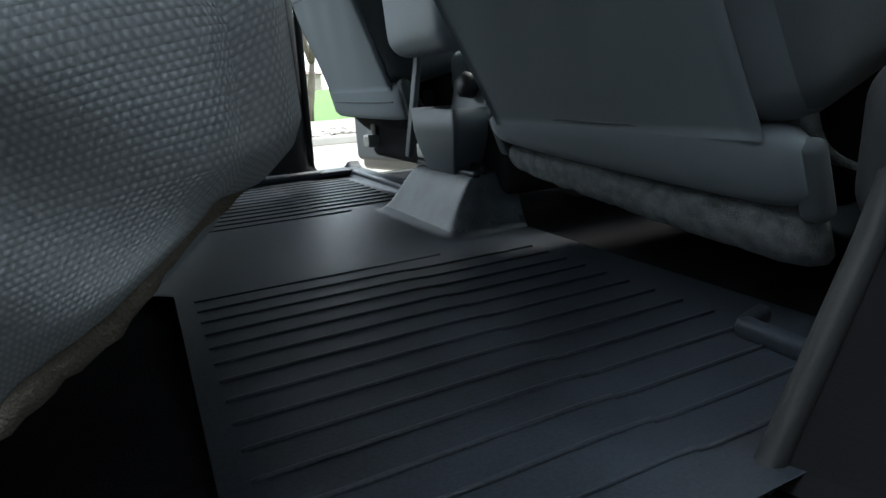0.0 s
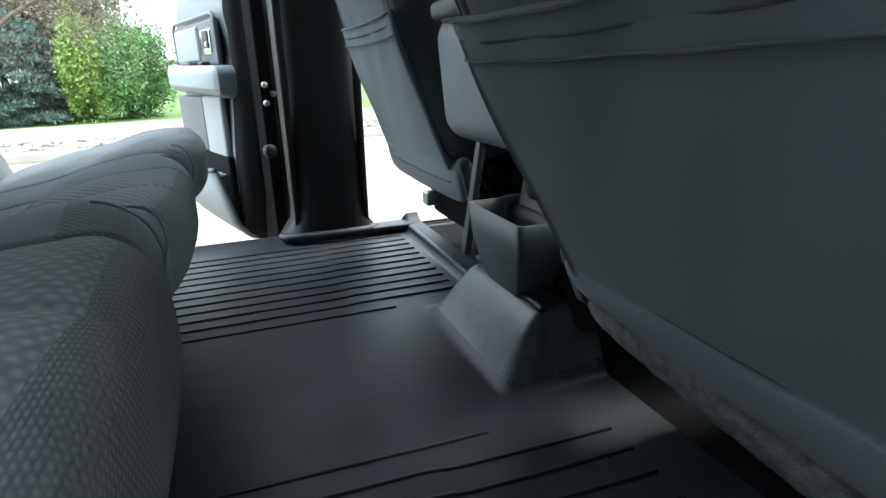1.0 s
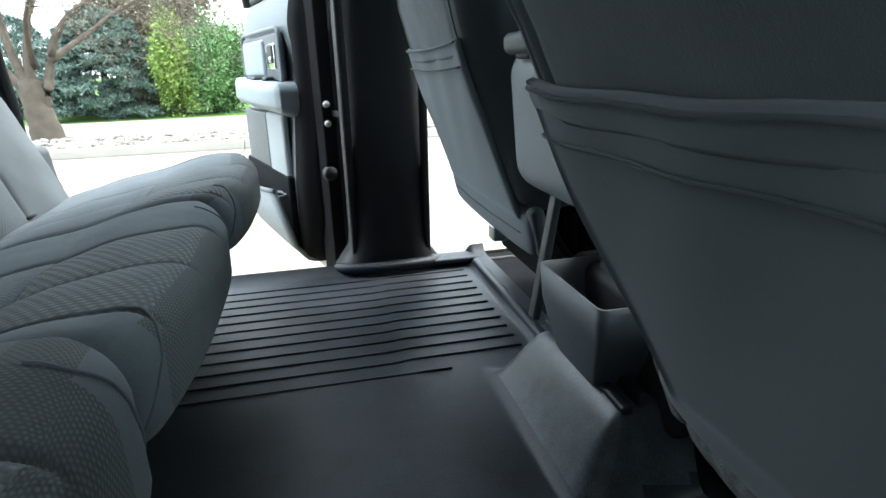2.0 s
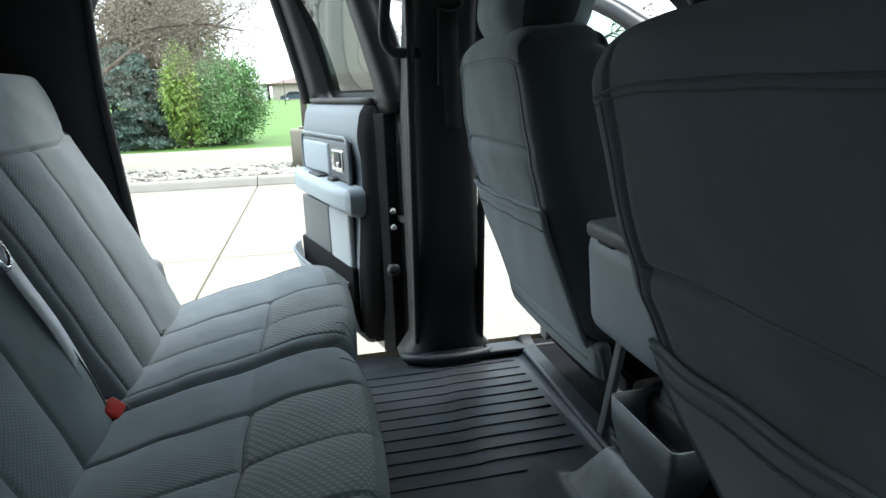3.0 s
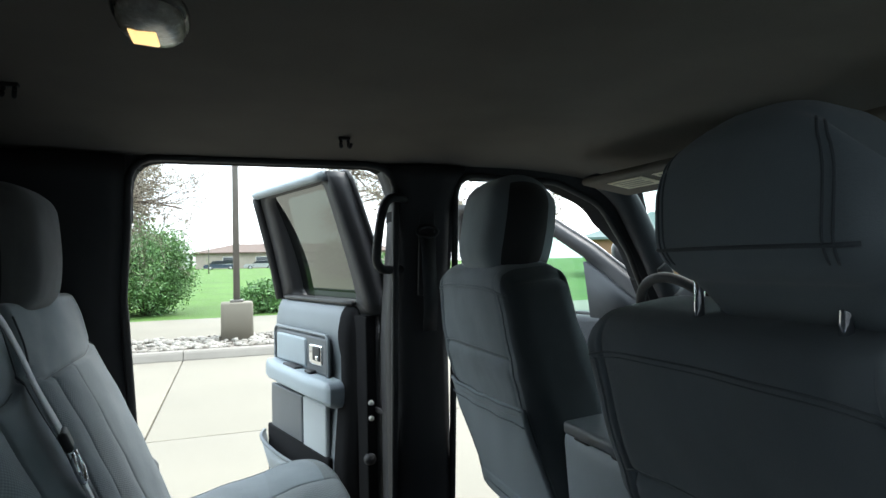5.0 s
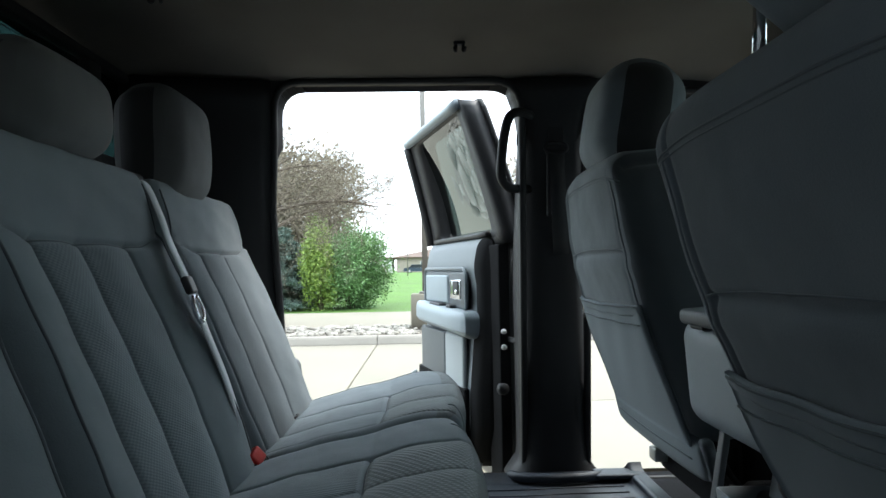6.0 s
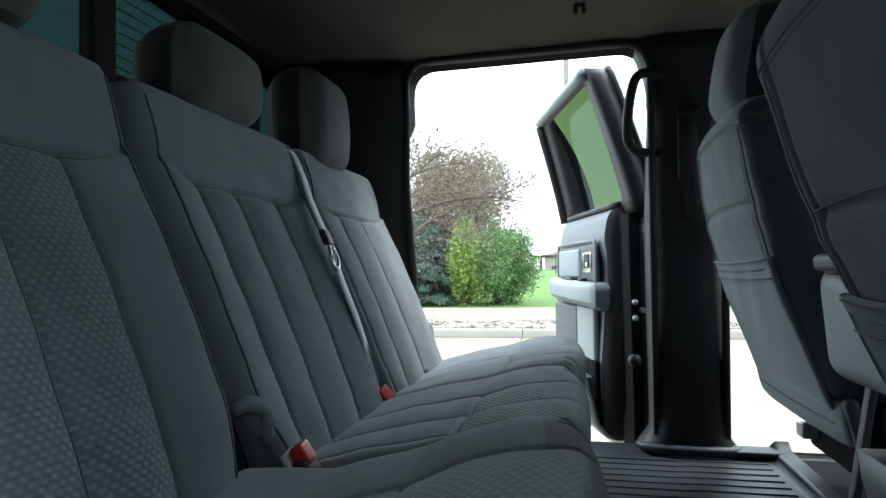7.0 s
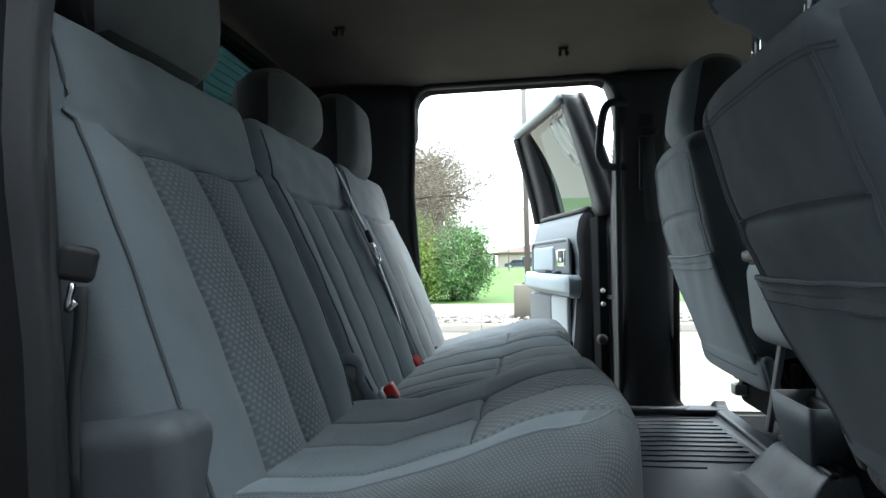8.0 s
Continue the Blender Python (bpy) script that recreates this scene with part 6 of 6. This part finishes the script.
spruce((-5.9, 21.2, -0.74), 3.35, 2.05, 5, 46000)
spruce((-9.4, 23.5, -0.74), 3.4, 2.1, 9, 16000)
shrub((-3.55, 20.0, -0.74), (0.66, 0.6, 1.58), 12000, 0.095, leaves_lime, 11, "slim yellow-green shrub in spring leaf", taper=0.45)
shrub((-2.55, 20.9, -0.74), (1.32, 1.2, 1.52), 34000, 0.085, leaves_green, 12, "broad mid-green shrub beside the spruce", taper=0.42)
shrub((1.15, 20.0, -0.72), (0.8, 0.8, 0.50), 3500, 0.12, leaves_green, 15, "low green shrub by the lamp post", 4)
spreading_tree((-4.55, 12.4, -0.66), [
    ([(0.0, 0.0, 0.45), (0.20, 0.0, 1.0), (0.45, 0.05, 1.85), (0.95, 0.15, 2.45), (1.9, 0.3, 2.80), (2.9, 0.4, 2.88), (3.7, 0.5, 2.75)], 0.13),
    ([(-0.08, 0.0, 0.9), (-0.05, 0.1, 1.7), (0.15, 0.3, 2.6), (0.7, 0.5, 3.3), (1.5, 0.7, 3.7), (2.4, 0.8, 3.8)], 0.12),
    ([(-0.10, 0.0, 0.95), (-0.35, 0.1, 1.8), (-0.45, 0.3, 2.9), (-0.2, 0.6, 4.0), (0.4, 0.8, 4.8)], 0.12),
    ([(-0.10, 0.0, 0.9), (-0.8, 0.0, 1.7), (-1.6, 0.1, 2.5), (-2.6, 0.3, 3.0), (-3.6, 0.3, 3.2)], 0.12),
    ([(0.30, 0.03, 1.5), (0.8, 0.8, 2.0), (1.4, 1.6, 2.6), (2.2, 2.4, 3.0), (3.0, 3.0, 3.1)], 0.08),
    ([(0.0, 0.1, 1.4), (0.3, -0.6, 2.2), (0.9, -1.1, 2.9), (1.7, -1.5, 3.2)], 0.07),
], 21, "leafless spreading tree with pale bark and low fork", 18, 2)
shrub((-5.2, 25.4, -0.74), (2.0, 1.8, 3.3), 20000, 0.20, buds, 35, "tall brown budding thicket behind the spruce", 8)
bare_tree((-5.0, 25.0, -0.74), 33, 7.6, (0.02, 0), "budding brown tree behind the spruce", 0.95, 0.2)
bare_tree((-3.0, 24.5, -0.74), 61, 6.6, (0.03, 0), "slender leafless tree beside the spruce", 1.0, 0.085, False)
bare_tree((5.5, 19.5, -0.72), 44, 7.5, (0.0, 0), "leafless tree beyond the street", 1.1, 0.2)
bare_tree((11.5, 24.0, -0.7), 52, 7.5, (0.1, 0), "leafless tree on the lawn", 1.0, 0.2)
shrub((36.0, 70.0, -0.1), (2.6, 2.4, 1.6), 6000, 0.35, leaves_green, 61, "dark rounded evergreen on the far lawn", 4)
shrub((9.5, 50.0, -0.5), (2.4, 2.4, 1.5), 5000, 0.35, leaves_green, 62, "dark evergreen by the far buildings", 4)


# ---- lamp posts, cars and buildings ----
def lamp_post(at, height, label, base=True, r=0.065):
    thing = holder("street_lamp", pose(*at), label, "lamp post", "street lamps")
    if base:
        part("footing", loft([[(x * g, y * g, z) for x, y in round_corners([(-0.31, -0.31), (0.31, -0.31), (0.31, 0.31), (-0.31, 0.31)], 0.06, 3)] for z, g in ((-0.1, 1), (0.74, 1), (0.77, 0.96))]), concrete, thing, "pale concrete footing")
        part("base_plate", rbox((0.26, 0.26, 0.05), 0.012, (0, 0, 0.795)), galvanised, thing)
    part("pole", loft([[(x * g, y * g, z) for x, y in round_corners([(-r, -r), (r, -r), (r, r), (-r, r)], 0.015, 2)] for z, g in ((0.75 if base else -0.1, 1.0), (height, 0.8))]), galvanised, thing)
    part("arm", rbox((0.9, 0.06, 0.06), 0.01, (0, 0, height)), galvanised, thing)
    for s in (-1, 1):
        part("lamp_head", rbox((0.45, 0.26, 0.10), 0.02, (s * 0.6, 0, height)), galvanised, thing)
    return thing


lamp_post((0.20, 12.0, -0.66), 7.2, "brown lamp post on a round-edged concrete footing")
lamp_post((-2.0, 66.0, -0.15), 6.5, "slim lamp post on the far car park", False, 0.05)


def far_car(at, turn, paint, label):
    thing = holder("car", pose(*at, 0, 0, turn), label, "car", "far parked cars")
    body = [(-2.2, 0.35), (-2.25, 0.6), (-2.1, 0.85), (-1.5, 0.92), (2.0, 0.85), (2.25, 0.65), (2.25, 0.35)]
    top = [(-1.5, 0.9), (-1.0, 1.32), (0.3, 1.36), (1.1, 0.92)]
    part("body", loft([[(x, y, z) for x, z in body] for y in (-0.85, -0.8, 0.8, 0.85)]), paint, thing, smooth=False)
    part("cabin", loft([[(x, y, z) for x, z in top] for y in (-0.72, 0.72)]), car_glass, thing, smooth=False)
    part("roof_panel", rbox((1.4, 1.4, 0.05), 0.02, (-0.35, 0, 1.36)), paint, thing)
    for x in (-1.35, 1.35):
        for y in (-0.78, 0.78):
            wheel_part = part("wheel", tube([(x, y - 0.1, 0.32), (x, y + 0.1, 0.32)], 0.32, 16), rubber_seal, thing)
            part("rim", tube([(x, y - 0.105, 0.32), (x, y + 0.105, 0.32)], 0.19, 12), car_silver, wheel_part)
    return thing


far_car((-1.2, 90.0, 0.05), 0, car_blue, "dark blue parked car on the far car park")
far_car((4.2, 91.0, 0.05), 180, car_silver, "silver parked car on the far car park")
far_car((11.5, 91.0, 0.05), 0, car_silver, "pale parked car under the far canopy")
far_lot = part("car_park_far", rbox((90, 26, 0.10), 0.01, (5, 96, 0.06)), concrete)
tagged(far_lot, "pale far car park", "pavement", kind="structure")


def brick_house(at, turn, size, label, wall, roof_mat, pitch, windows, doors):
    w, d, h = size
    thing = holder("house", pose(*at, 0, 0, turn), label, "house", kind="")
    body = part("wall", rbox((w, d, h), 0.02, (0, 0, h / 2)), wall, thing)
    o = 0.55
    a, b = w / 2 + o, d / 2 + o
    r = max(0.2, a - b)
    part("roof", ([(-a, -b, h), (a, -b, h), (a, b, h), (-a, b, h), (-r, 0, h + pitch), (r, 0, h + pitch), (-a, -b, h - 0.18), (a, -b, h - 0.18), (a, b, h - 0.18), (-a, b, h - 0.18)],
                  [(0, 1, 5, 4), (1, 2, 5), (2, 3, 4, 5), (3, 0, 4), (0, 6, 7, 1), (1, 7, 8, 2), (2, 8, 9, 3), (3, 9, 6, 0), (6, 9, 8, 7)]), roof_mat, thing, smooth=False)
    for x, z, ww, hh, face in windows:
        y = -d / 2 * face
        win = part("window", rbox((ww, 0.10, hh), 0.01, (x, y, z)), trim_white, body)
        part("glass", rbox((ww - 0.16, 0.11, hh - 0.16), 0.005, (x, y, z)), car_glass, win)
    for x, ww, hh in doors:
        part("door", rbox((ww, 0.10, hh), 0.01, (x, -d / 2, hh / 2)), trim_white, body)
    return thing


brick_house((36.6, 36.4, -0.65), -35, (20, 10, 3.0), "brown brick house with a grey-green hipped roof", brick_wall, roof_green, 2.1,
            [(-5.0, 1.7, 1.1, 1.4, 1), (1.2, 1.7, 1.1, 1.4, 1), (5.2, 1.7, 1.1, 1.4, 1)], [(-2.3, 1.1, 2.2)])
brick_house((12.0, 106.0, 0.1), 0, (34, 12, 2.7), "long pale building with a deep brown roof", brick_pale, roof_brown, 1.5,
            [(-12, 1.4, 2.0, 1.2, 1), (-7, 1.4, 2.0, 1.2, 1), (-2, 1.4, 2.0, 1.2, 1), (3, 1.4, 2.0, 1.2, 1), (9, 1.4, 2.0, 1.2, 1)], [])
brick_house((-13.8, 104.0, 0.1), 0, (16, 8, 2.6), "low white shed beside the far building", trim_white, roof_brown, 0.6, [], [])

# unseen wall, added to keep the sky off the camera's side of the truck
sky_blocker = part("wall_neighbour", rbox((26, 0.3, 5.0), 0.02, (1.0, -2.15, 1.70)), blocker_dark)
tagged(sky_blocker, "plain dark building wall close beside the truck", "wall", kind="structure")
